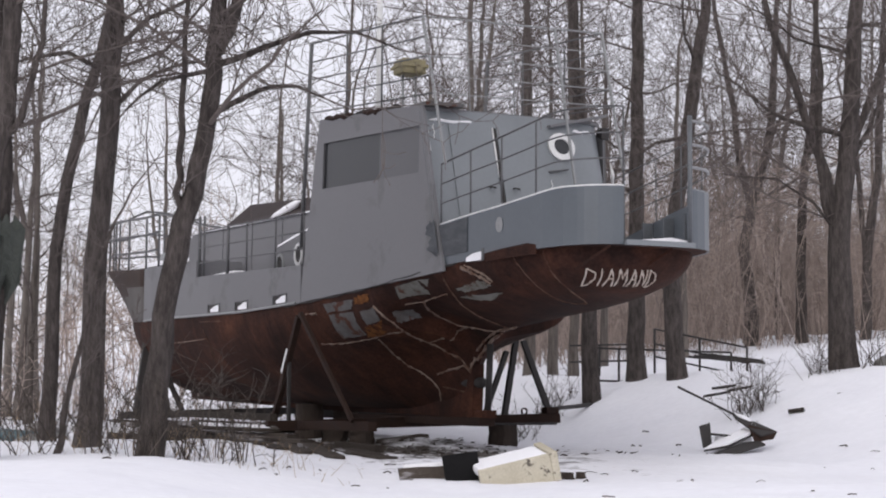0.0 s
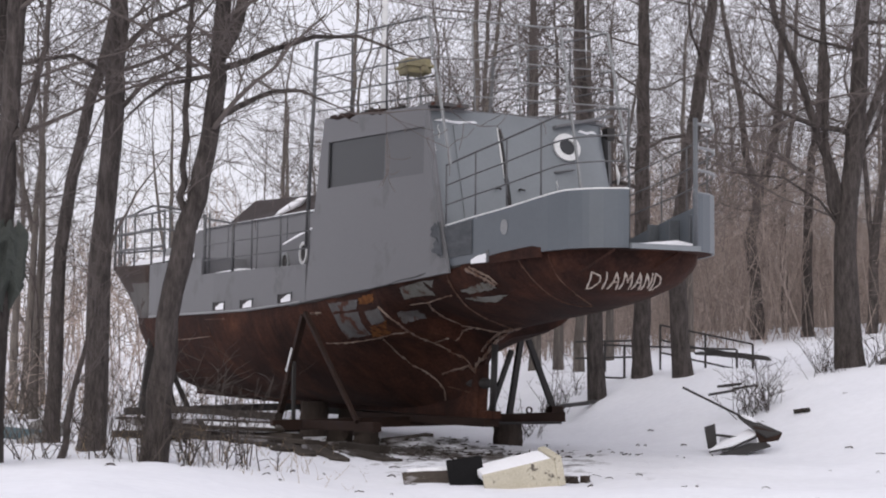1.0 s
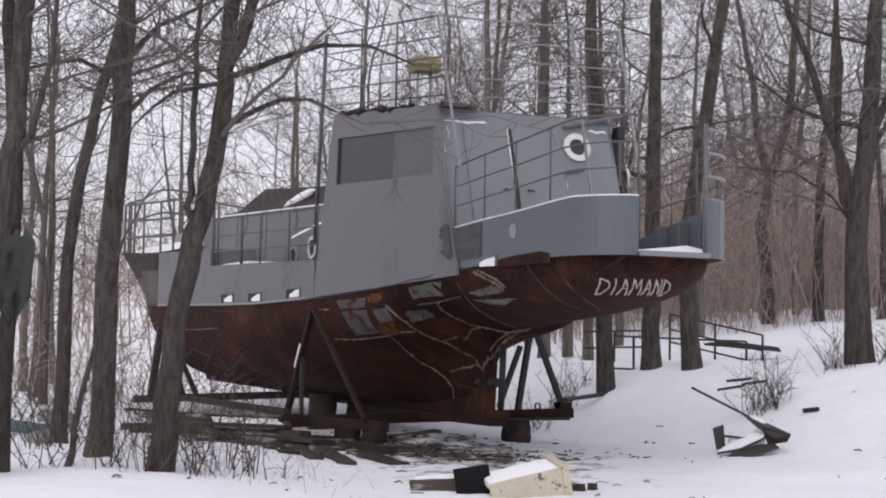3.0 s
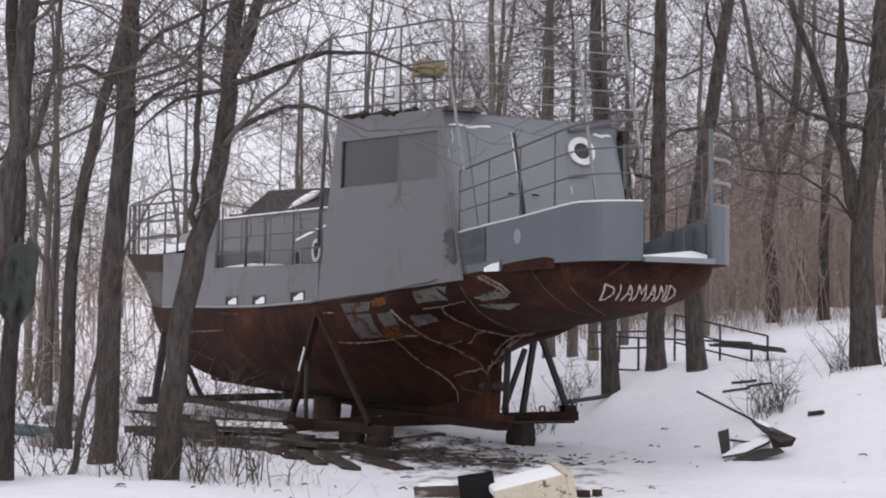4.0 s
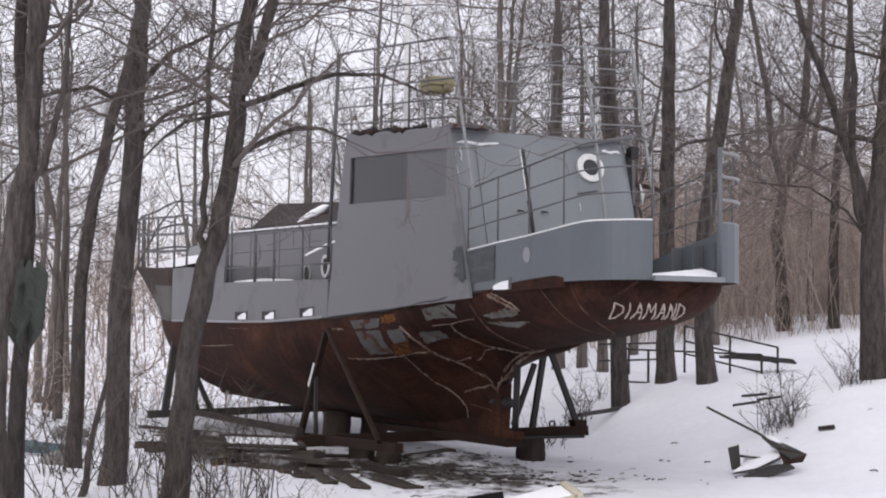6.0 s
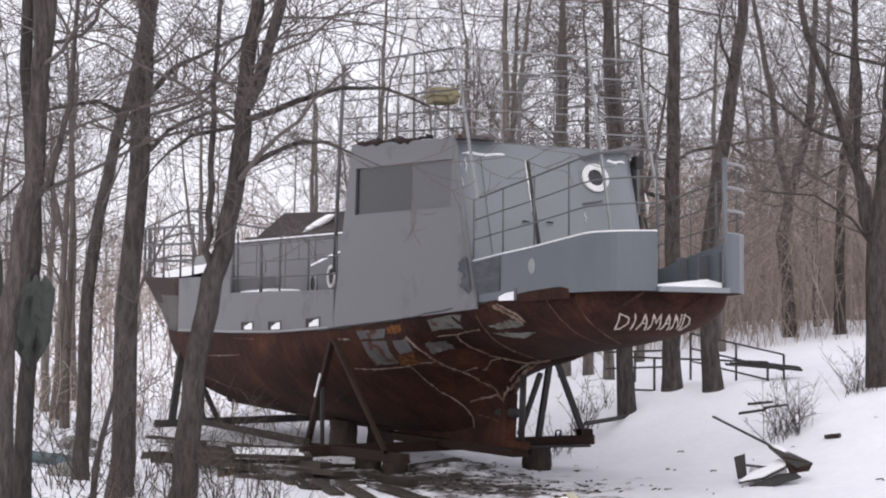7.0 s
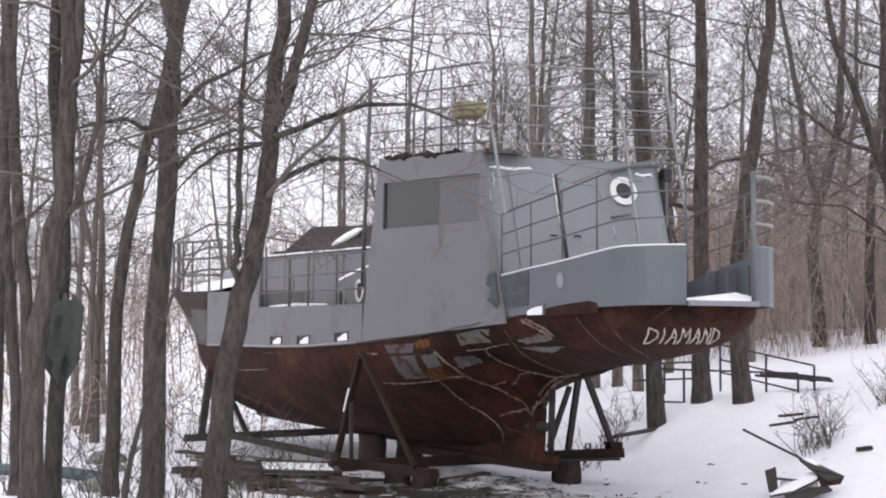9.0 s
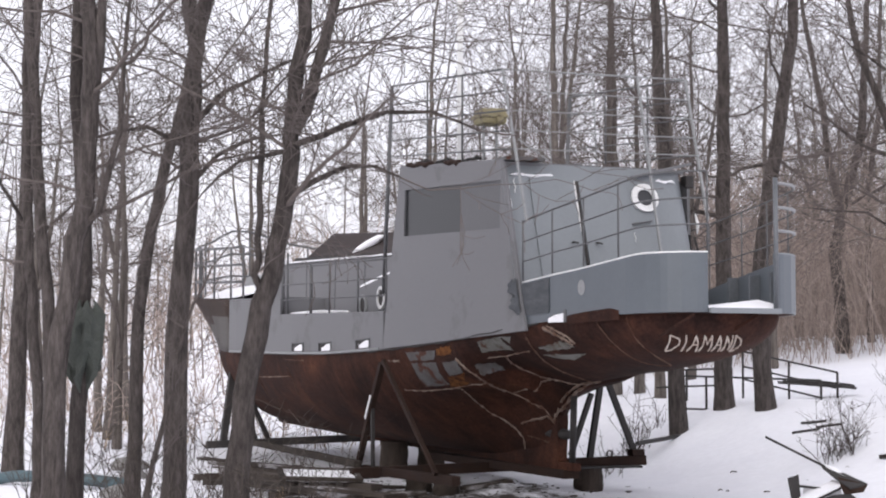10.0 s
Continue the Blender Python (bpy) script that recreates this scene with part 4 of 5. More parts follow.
weld_seam(0.6, "faint_seam", (1.28, 0.062), (1.22, 0.234), (1.22, 0.418), (1.29, 0.607), (1.37, 0.766), (1.38, 0.881), (1.3, 0.94))
weld_seam(0.6, "faint_seam", (0.82, 0.032), (0.8, 0.191), (0.85, 0.415), (0.92, 0.606), (1.06, 0.779), (1.22, 0.91))
weld_seam(0.7, "faint_seam", (5.06, 0.745), (4.75, 0.783), (4.41, 0.829))
weld_seam(1.5, "seam", (2.24, 0.088), (2.07, 0.18), (1.93, 0.261), (1.89, 0.34))
weld_seam(1.1, "seam", (2.15, 0.079), (1.99, 0.155), (1.86, 0.229), (1.82, 0.323))
weld_seam(0.6, "seam", (12.19, 0.207), (11.17, 0.201), (10.11, 0.187))
weld_seam(0.55, "faint_seam", (10.1, 0.122), (10.05, 0.23), (10.3, 0.344))
weld_seam(0.5, "faint_seam", (11.78, 0.128), (11.9, 0.242), (12.07, 0.364))
weld_seam(1.0, "seam", (6.42, 0.15), (6.12, 0.157))
weld_seam(0.5, "faint_seam", (10.16, 0.055), (9.29, 0.064))
weld_seam(1.2, "seam", (4.18, 0.797), (3.93, 0.835), (3.52, 0.887), (3.22, 1.0))


def paint_patch(mat, label, a, b_, c, d, ragged=1.0):
    """A worn patch on the port side between four (station, girth) corners."""
    bm = bmesh.new()
    n_, m_ = 14, 10
    g = []
    for i in range(n_ + 1):
        u = i / n_
        col = []
        for j in range(m_ + 1):
            v = j / m_
            s = (a[0] * (1 - u) + b_[0] * u) * (1 - v) + (d[0] * (1 - u) + c[0] * u) * v
            tt = (a[1] * (1 - u) + b_[1] * u) * (1 - v) + (d[1] * (1 - u) + c[1] * u) * v
            e = ragged * (1.0 if i in (0, n_) or j in (0, m_) else 0.2)
            s += e * 0.035 * noise.noise((i * 0.9 + a[0] * 9, j * 0.9, 3.0))
            tt += e * 0.012 * noise.noise((i * 0.9, j * 0.9 + a[0] * 9, 7.0))
            col.append(bm.verts.new(hull_point(s, max(0.01, tt), 1, 0.006)))
        g.append(col)
    for p_, q_ in zip(g, g[1:]):
        for j in range(m_):
            bm.faces.new((p_[j], p_[j + 1], q_[j + 1], q_[j]))
    part("paint_patch", bm, mat, hull, label, smooth=True)


paint_patch("patch", "grey primer patch worn through to rust", (5.82, 0.095), (4.93, 0.105), (5.08, 0.174), (5.79, 0.166))
paint_patch("patch", "grey primer patch worn through to rust", (5.79, 0.183), (5.06, 0.19), (5.23, 0.361), (5.87, 0.351))
paint_patch("patch", "grey primer patch worn through to rust", (4.9, 0.199), (4.47, 0.197), (4.52, 0.282), (4.93, 0.293))
paint_patch("pale_patch", "pale scraped primer on the hull", (3.81, 0.155), (2.95, 0.164), (3.35, 0.341), (3.96, 0.275))
paint_patch("patch", "grey primer patch worn through to rust", (4.29, 0.314), (4.08, 0.394), (4.24, 0.457), (4.33, 0.367))
paint_patch("pale_patch", "pale scraped primer on the hull", (2.63, 0.336), (2.03, 0.277), (1.88, 0.373), (2.54, 0.394), 2.2)
paint_patch("pale_patch", "pale scraped primer on the hull", (2.79, 0.426), (1.85, 0.468), (2.29, 0.538), (2.6, 0.488), 2.2)
paint_patch("bloom", "orange bloom of fresh rust", (4.97, 0.302), (4.49, 0.289), (4.93, 0.399), (5.31, 0.378), 2.2)
paint_patch("bloom", "orange bloom of fresh rust", (4.86, 0.093), (4.47, 0.088), (4.54, 0.148), (4.94, 0.15), 2.2)
paint_patch("patch", "grey primer patch worn through to rust", (15.2, 0.02), (18.2, 0.02), (18.0, 0.45), (15.4, 0.45))
# the name in white strokes on the counter
STROKES = {"D": [[(0, 0), (0, 1)], [(0, 1), (0.45, 0.75), (0.5, 0.4), (0.25, 0.05), (0, 0)]],
           "I": [[(0.12, 0), (0.12, 1)]],
           "A": [[(0, 0), (0.28, 1), (0.52, 0)], [(0.1, 0.4), (0.42, 0.4)]],
           "M": [[(0, 0), (0.1, 1), (0.32, 0.4), (0.55, 1), (0.62, 0)]],
           "N": [[(0, 0), (0.06, 1), (0.44, 0.1), (0.48, 1)]]}
NAME = empty("boat_name")
NAME.parent = boat
NAME["label"] = "hand-painted white name on the stern counter"
widths = {"D": 0.55, "I": 0.28, "A": 0.56, "M": 0.68, "N": 0.54}
total = sum(widths[c] for c in "DIAMAND") + 6 * 0.14


def counter_point(y, z):
    """A point of the counter's outside at half-width y and height z."""
    lo, hi = 0.18, 3.5
    for _ in range(30):
        mid = (lo + hi) / 2
        zs, zk, b = sheer(mid), interp(mid, S_K, V_K), hull_breadth(mid)
        p = interp(mid, S_P, V_P)
        zb = zs - (zs - zk) * max(0, 1 - min(1, abs(y) / max(b, 1e-3)) ** p) ** (1 / p)
        if zb > z or abs(y) > b:
            lo = mid
        else:
            hi = mid
    return Vector((hi, y, z))


x0 = 0.0
for ch in "DIAMAND":
    v, f = [], []
    for st in STROKES[ch]:
        dense = []
        for (ax, ay), (bx_, by_) in zip(st, st[1:]):
            for i in range(5):
                dense.append((ax + (bx_ - ax) * i / 5, ay + (by_ - ay) * i / 5))
        dense.append(st[-1])
        pts = []
        for ux, uz in dense:
            y = 0.505 - (x0 + ux) / total * 0.80 + 0.10 * uz
            pts.append(counter_point(y, 1.958 + 0.165 * uz) + Vector((-0.004, 0, -0.003)))
        tube_data(pts, [0.0035 + 0.0085 * abs(math.sin(1.1 * i + 0.5)) for i in range(len(pts))], 6, v, f)
    me = bpy.data.meshes.new("letter")
    me.from_pydata(v, [], f)
    link_mesh("letter", me, M["letter"], NAME)
    x0 += widths[ch] + 0.14
for y0, y1 in ((0.28, 0.80), (-0.52, 0.02)):
    beam("counter_bracket", (0.0, y1 - 0.22, 2.335), (0.36, y1, 2.10), 0.014, 0.03, "rust", boat)

# ---------------------------------------------------------------- cradle under the boat
def B(x, y, z):
    return BOAT @ Vector((x, y, z))


cr = empty("cradle")
tagged(cr, "rusty welded steel cradle carrying the boat", "boat cradle")
cr.matrix_world = BOAT
beam("cross_beam", (6.62, 2.05, 0.325), (6.17, -2.26, 0.445), 0.16, 0.14, "beam", cr)
beam("long_beam", (7.4, 1.62, 0.33), (4.2, 1.50, 0.36), 0.12, 0.12, "beam", cr)
beam("cross_beam", (14.0, 2.2, 0.38), (14.0, -1.9, 0.50), 0.14, 0.13, "dark", cr)
beam("long_beam", (14.0, 1.45, 0.43), (6.70, 1.92, 0.44), 0.10, 0.10, "wood", cr, "grey weathered timber of the cradle")
beam("long_beam", (14.2, -1.2, 0.44), (6.3, -1.2, 0.40), 0.12, 0.14, "dark", cr)
beam("keel_beam", (4.0, 0, 0.42), (8.5, 0, 0.43), 0.22, 0.11, "beam", cr)
beam("flat_bar", (6.2, -0.9, 0.355), (6.0, -2.1, 0.365), 0.22, 0.03, "dark", cr)
for a, b_, mt, w in (((6.35, 1.70, 1.82), (7.25, 1.72, 0.40), "beam", 0.08), ((6.30, 1.70, 1.86), (4.62, 1.60, 0.42), "beam", 0.055), ((6.72, 1.70, 1.25), (6.70, 1.70, 0.40), "dark", 0.05),
                  ((6.22, -1.70, 1.56), (6.17, -2.12, 0.50), "dark", 0.08), ((6.25, -1.60, 1.56), (6.26, -1.42, 0.46), "dark", 0.08), ((6.27, -1.46, 1.40), (6.30, -1.14, 0.52), "dark", 0.07), ((6.6, -1.20, 1.30), (6.9, -1.05, 0.42), "dark", 0.06),
                  ((14.0, 1.70, 1.97), (14.0, 1.90, 0.42), "dark", 0.12), ((14.0, 1.46, 1.30), (14.0, 1.05, 0.43), "dark", 0.085), ((14.0, 1.50, 1.10), (14.0, 1.30, 0.43), "dark", 0.08), ((14.0, -1.6, 1.6), (14.0, -1.8, 0.46), "dark", 0.1)):
    beam("strut", a, b_, w, w, mt, cr)
beam("scraped_paint", (6.66, 1.755, 1.38), (6.86, 1.762, 1.06), 0.012, 0.05, "white", cr)
ring("lifting_eye", (6.2, -1.72, 0.54), (1, 0, 0), 0.035, 0.052, 0.025, "beam", cr, 12)
box("foot_plate", (6.08, -2.22, 0.51), (6.26, -2.02, 0.60), "beam", cr, 0.01)


def block(name, world_xy, w, h, top, mat, label, cat, taper=1.08, n=16, rnd=0):
    """A log stump set on the ground."""
    rs = random.Random(rnd)
    x, y = world_xy
    z0 = ground_z(x, y) - 0.06
    v, f = [], []
    k = 6
    tube_data([(x, y, z0 + (top - z0) * i / k) for i in range(k + 1)], [w / 2 * (taper - (taper - 1) * i / k) * (1 + 0.03 * rs.uniform(-1, 1)) for i in range(k + 1)], n, v, f)
    v = [Vector(p) + Vector((rs.uniform(-1, 1), rs.uniform(-1, 1), 0)) * 0.012 for p in v]
    me = bpy.data.meshes.new(name)
    me.from_pydata(v, [], f)
    ob = link_mesh(name, me, M[mat])
    return tagged(ob, label, cat)


g_ = "stumps under the cradle"
for xy, w, top in (((B(6.26, -1.40, 0).x, B(6.26, -1.40, 0).y), 0.40, 0.36), ((B(6.5, 1.1, 0).x, B(6.5, 1.1, 0).y), 0.36, 0.27), ((B(6.0, 0.9, 0).x, B(6.0, 0.9, 0).y), 0.34, 0.30), ((-2.45, 25.5), 0.42, 0.62), ((-1.9, 25.9), 0.40, 0.60), ((-3.9, 24.4), 0.4, 0.30)):
    tagged(block("support_block", xy, w, 0.4, top, "stump", "dark wet wooden block propping the cradle", "wooden block", rnd=int(w * 1000)), group=g_)

# ---------------------------------------------------------------- trees
def grow(rs, p, d, length, r, depth, tv, tf, wv, wf, up=0.06, wild=0.17, dens=0.8):
    """A limb with its side branches; thin ones go to the twig lists."""
    k = 7 if r > 0.02 else (5 if r > 0.008 else 3)
    pts, rad = [p.copy()], [r]
    q, dd = p.copy(), d.normalized()
    bend = Vector((rs.gauss(0, 0.06), rs.gauss(0, 0.06), up))
    kids = []
    for i in range(k):
        dd = (dd + bend + Vector((rs.gauss(0, wild), rs.gauss(0, wild), rs.gauss(0, wild))) * (0.6 if r > 0.05 else 1.0)).normalized()
        q = q + dd * (length / k)
        pts.append(q.copy())
        rad.append(max(0.0035, r * (1 - 0.75 * (i + 1) / k)))
        kids.append((q.copy(), dd.copy(), rad[-1], (i + 1) / k))
    if r > 0.03:
        tube_data(pts, rad, 6, tv, tf, False)
    else:
        tube_data(pts, rad, 4 if r > 0.016 else 3, wv, wf, False)
    if depth <= 0:
        return
    for q, dd, rr, f in kids:
        if f < 0.2:
            continue
        for _ in range(2 if rs.random() < dens - 0.6 else 1):
            if rs.random() > dens + 0.1:
                continue
            ax = Vector((rs.gauss(0, 1), rs.gauss(0, 1), rs.gauss(0, 0.6))).cross(dd)
            if ax.length < 1e-3:
                continue
            ax.normalize()
            nd = (dd * rs.uniform(0.5, 0.9) + ax * rs.uniform(0.5, 0.95)).normalized()
            grow(rs, q, nd, length * rs.uniform(0.34, 0.66) * (1.2 - 0.5 * f), max(0.0038, rr * rs.uniform(0.45, 0.7)), depth - 1, tv, tf, wv, wf, up * 0.8, wild * 1.1, dens)


def make_tree(paths, radii, seed, limbs=12, first=0.4, spread=1.0, depth=3, n=10, limb_len=2.9, label="", name="tree", group="", dens=0.8, bark="bark"):
    """paths: one or more trunk lines, the first from the ground; limbs spring from them all."""
    rs = random.Random(seed)
    tv, tf, wv, wf = [], [], [], []
    for pi, (pth, (ra, rb)) in enumerate(zip(paths, radii)):
        pts = [Vector(p) for p in pth]
        fine = []
        for a, b in zip(pts, pts[1:]):
            m = max(2, int((b - a).length / 0.35))
            for i in range(m):
                f = i / m
                fine.append(a.lerp(b, f) + Vector((rs.gauss(0, 0.012), rs.gauss(0, 0.012), 0)))
        fine.append(pts[-1])
        k = len(fine) - 1
        rad = [ra + (rb - ra) * (i / k) for i in range(k + 1)]
        if pi == 0:
            for i in range(min(4, k)):
                rad[i] *= (1.22, 1.08, 1.03, 1.01)[i]
        rad = [x * (1 + 0.05 * rs.uniform(-1, 1)) for x in rad]
        tube_data(fine, rad, n, tv, tf, False)
        thin = ra < 0.05
        for j in range(limbs if pi == 0 else (9 if thin else int(limbs * 0.7))):
            f = first + (1 - first) * (j + rs.random()) / limbs if pi == 0 else 0.1 + 0.9 * rs.random()
            i = min(k, int(f * k))
            az = rs.uniform(0, 2 * math.pi)
            d = Vector((math.cos(az) * spread, math.sin(az) * spread, rs.uniform(0.0, 0.75)))
            grow(rs, fine[i], d, limb_len * rs.uniform(0.5, 1.2) * (0.36 if thin and pi else 1), max(0.008 if thin else 0.016, rad[i] * rs.uniform(0.15, 0.34)), depth - (1 if thin and pi else 0), tv, tf, wv, wf, dens=dens)
        grow(rs, fine[-1], fine[-1] - fine[-2], limb_len * (0.5 if thin and pi else 1.2), rad[-1], depth - (1 if thin and pi else 0), tv, tf, wv, wf, 0.12, dens=dens)
    base = Vector(paths[0][0])
    root = empty(name, Matrix.Translation(base))
    tagged(root, label or "bare grey-barked deciduous tree in snow", "tree", group)
    for nm, v, f, mt in (("trunk", tv, tf, bark), ("crown", wv, wf, "twig")):
        me = bpy.data.meshes.new(nm)
        me.from_pydata([Vector(q) - base for q in v], [], f)
        link_mesh(nm, me, M[mt], root, True)
    return root


def gp(x, y, dz=-0.12):
    return (x, y, ground_z(x, y) + dz)


G1 = "bare trees round the boat"
make_tree([[gp(-3.03, 15.4), (-2.93, 15.4, 1.19), (-2.88, 15.4, 1.78), (-2.76, 15.4, 2.37), (-2.61, 15.4, 2.91), (-2.54, 15.4, 3.29), (-2.49, 15.4, 3.83), (-2.46, 15.4, 4.1), (-2.42, 15.4, 4.65), (-2.38, 15.45, 5.31), (-2.45, 15.6, 8.5)],
           [(-2.47, 15.4, 4.02), (-2.33, 15.38, 4.24), (-2.24, 15.36, 4.59), (-2.09, 15.35, 5.19), (-1.8, 15.3, 6.5), (-1.7, 15.2, 8.2)],
           [(-2.72, 15.4, 2.35), (-2.79, 15.37, 2.65), (-2.795, 15.36, 2.96), (-2.77, 15.36, 3.5), (-2.74, 15.36, 4.21), (-2.72, 15.36, 4.9), (-2.62, 15.4, 6.2)],
           [(-2.50, 15.4, 3.42), (-2.22, 15.4, 3.57), (-1.94, 15.35, 3.68), (-1.66, 15.3, 3.68), (-1.41, 15.25, 3.56)],
           [(-2.44, 15.4, 3.90), (-1.95, 15.3, 4.06), (-1.53, 15.2, 4.18), (-1.10, 15.1, 4.16), (-0.67, 15.0, 3.97)],
           [(-2.50, 15.4, 3.85), (-2.98, 15.4, 3.75), (-3.33, 15.4, 3.45)]], [(0.122, 0.04), (0.072, 0.025), (0.042, 0.014), (0.034, 0.010), (0.036, 0.009), (0.026, 0.010)], 11, limbs=11, first=0.38, limb_len=3.0,
          label="leaning forked tree with rough grey-brown bark", group=G1)
make_tree([[gp(-3.88, 16.6), (-3.86, 16.6, 0.6), (-3.84, 16.6, 1.61), (-3.82, 16.6, 2.6), (-3.76, 16.6, 3.59), (-3.74, 16.6, 4.09), (-3.72, 16.6, 4.59), (-3.70, 16.6, 5.09), (-3.79, 16.6, 5.7), (-3.9, 16.6, 8.5)],
           [(-3.70, 16.6, 5.0), (-3.64, 16.6, 5.29), (-3.57, 16.6, 5.65), (-3.35, 16.6, 8.2)],
           [(-3.73, 16.6, 4.25), (-3.35, 16.55, 4.62), (-2.95, 16.5, 4.80), (-2.4, 16.4, 5.0)], [(-3.76, 16.6, 3.62), (-3.45, 16.55, 3.95), (-3.05, 16.5, 4.12), (-2.7, 16.4, 4.15)], [(-3.74, 16.6, 4.05), (-4.2, 16.5, 4.25), (-4.8, 16.4, 4.1)]],
          [(0.130, 0.055), (0.075, 0.03), (0.034, 0.012), (0.030, 0.01), (0.032, 0.012)], 12, limbs=11, first=0.36, limb_len=2.9, label="straight grey-barked tree beside the boat", group=G1)
make_tree([[gp(-4.89, 19.0), (-4.87, 19.0, 1.59), (-4.85, 19.0, 2.43), (-4.75, 19.0, 3.28), (-4.56, 19.0, 4.19), (-4.45, 19.0, 4.58), (-4.26, 19.0, 5.27), (-4.04, 19.0, 6.13), (-3.8, 19.1, 8.8)]], [(0.092, 0.035)], 13, limbs=9, first=0.36, limb_len=2.9, label="slender leaning tree with mossy foot", group=G1)
make_tree([[gp(-4.50, 14.6), (-4.50, 14.6, 1.42), (-4.47, 14.6, 2.07), (-4.38, 14.6, 2.5), (-4.33, 14.6, 2.94), (-4.26, 14.6, 3.29), (-4.25, 14.6, 3.82), (-4.21, 14.6, 4.26), (-4.20, 14.6, 4.71), (-4.27, 14.6, 5.15), (-4.3, 14.7, 8.2)],
           [(-4.23, 14.6, 4.0), (-4.15, 14.6, 4.62), (-4.12, 14.6, 5.15), (-4.0, 14.6, 7.5)], [(-4.30, 14.6, 3.03), (-4.13, 14.6, 3.2), (-4.05, 14.6, 3.55), (-3.94, 14.6, 3.95), (-3.9, 14.6, 4.6), (-3.8, 14.6, 6.0)]],
          [(0.108, 0.06), (0.055, 0.03), (0.040, 0.012)], 14, limbs=9, first=0.4, limb_len=2.3, label="thick leaning tree at the edge of the wood", group=G1)
make_tree([[gp(-4.46, 15.1), (-4.44, 15.1, 1.4), (-4.40, 15.1, 2.08), (-4.38, 15.1, 2.71), (-4.44, 15.15, 3.43), (-4.54, 15.2, 4.35), (-4.51, 15.2, 5.27), (-4.6, 15.3, 7.8)]], [(0.085, 0.04)], 15, limbs=5, first=0.45, limb_len=2.4, label="dark-barked tree hung with old canvas", group=G1)
make_tree([[gp(-5.42, 17.5), (-5.43, 17.5, 1.19), (-5.48, 17.5, 2.64), (-5.58, 17.5, 3.43), (-5.65, 17.5, 4.49), (-5.76, 17.5, 5.82), (-5.9, 17.5, 8.2)]], [(0.085, 0.04)], 23, limbs=5, first=0.35, limb_len=2.5, label="slender dark tree among the near trunks", group=G1)
make_tree([[gp(-6.04, 19.0), (-6.05, 19.0, 1.24), (-6.15, 19.0, 3.0), (-6.23, 19.0, 3.85), (-6.25, 19.0, 5.0), (-6.3, 19.0, 8.2)]], [(0.075, 0.035)], 24, limbs=5, first=0.35, limb_len=2.5, label="slender dark tree among the near trunks", group=G1)
make_tree([[gp(-8.31, 25.0), (-8.2, 25.0, 4.0), (-8.0, 25.0, 9.0)]], [(0.16, 0.06)], 16, limbs=8, first=0.35, group=G1)
make_tree([[gp(2.12, 27.8), (2.06, 27.8, 3.0), (1.9, 27.8, 5.5), (1.7, 27.8, 9.5)]], [(0.15, 0.06)], 18, limbs=12, first=0.4, group=G1)
make_tree([[gp(2.98, 28.7), (2.98, 28.7, 4.0), (3.01, 28.7, 7.6), (3.0, 28.8, 10.5)]], [(0.17, 0.07)], 19, limbs=16, first=0.35, limb_len=3.2, label="straight tree on the snowy bank behind the stern", group=G1)
make_tree([[gp(3.56, 27.8), (3.48, 27.8, 2.2), (3.50, 27.8, 3.6), (3.74, 27.8, 5.2), (4.07, 27.8, 7.4), (4.2, 27.8, 10)]], [(0.165, 0.07)], 20, limbs=14, first=0.35, limb_len=3.1, label="bent tree on the snowy bank", group=G1)
make_tree([[gp(5.78, 25.2), (5.73, 25.2, 2.49), (5.73, 25.2, 3.38), (5.87, 25.2, 4.39), (5.96, 25.2, 5.67), (6.05, 25.2, 6.98), (6.2, 25.2, 10)],
           [(5.71, 25.2, 3.42), (5.56, 25.2, 4.20), (5.31, 25.2, 4.83), (5.08, 25.2, 5.67), (4.69, 25.2, 6.6), (4.3, 25.2, 8.5)], [(5.83, 25.2, 3.95), (6.01, 25.2, 4.79), (6.2, 25.2, 5.29), (6.5, 25.2, 6.17), (6.9, 25.2, 8)],
           [(5.76, 25.2, 3.24), (5.53, 25.2, 3.73), (5.42, 25.2, 4.83), (5.46, 25.2, 5.81), (5.4, 25.3, 8)],
           [(5.7, 25.2, 3.3), (5.3, 25.0, 3.75), (4.75, 24.9, 4.1), (4.2, 24.8, 4.12), (3.87, 24.8, 4.16)]], [(0.205, 0.05), (0.085, 0.03), (0.075, 0.03), (0.08, 0.03), (0.026, 0.008)], 21, limbs=15, first=0.3, limb_len=3.0, label="thick many-stemmed tree on the bank", group=G1)
make_tree([[gp(7.41, 42.4), (7.31, 42.4, 3.47), (7.22, 42.4, 4.71), (7.41, 42.4, 5.82), (7.56, 42.4, 6.26), (7.89, 42.4, 7.59), (8.03, 42.4, 9.54), (8.2, 42.4, 12.5)], [(7.41, 42.4, 5.7), (7.09, 42.4, 6.85), (6.99, 42.4, 8.19), (6.56, 42.4, 10.43), (6.3, 42.4, 12.5)]],
          [(0.19, 0.05), (0.11, 0.04)], 31, limbs=15, first=0.3, limb_len=4.0, label="forked tree at the top of the snowy bank", group=G1)
make_tree([[gp(9.01, 47.2), (8.93, 47.2, 5.16), (8.98, 47.2, 6.88), (9.33, 47.2, 9.03), (9.45, 47.2, 13.5)]], [(0.11, 0.04)], 32, limbs=12, first=0.3, limb_len=4.0, label="slender tree at the top of the snowy bank", group=G1)
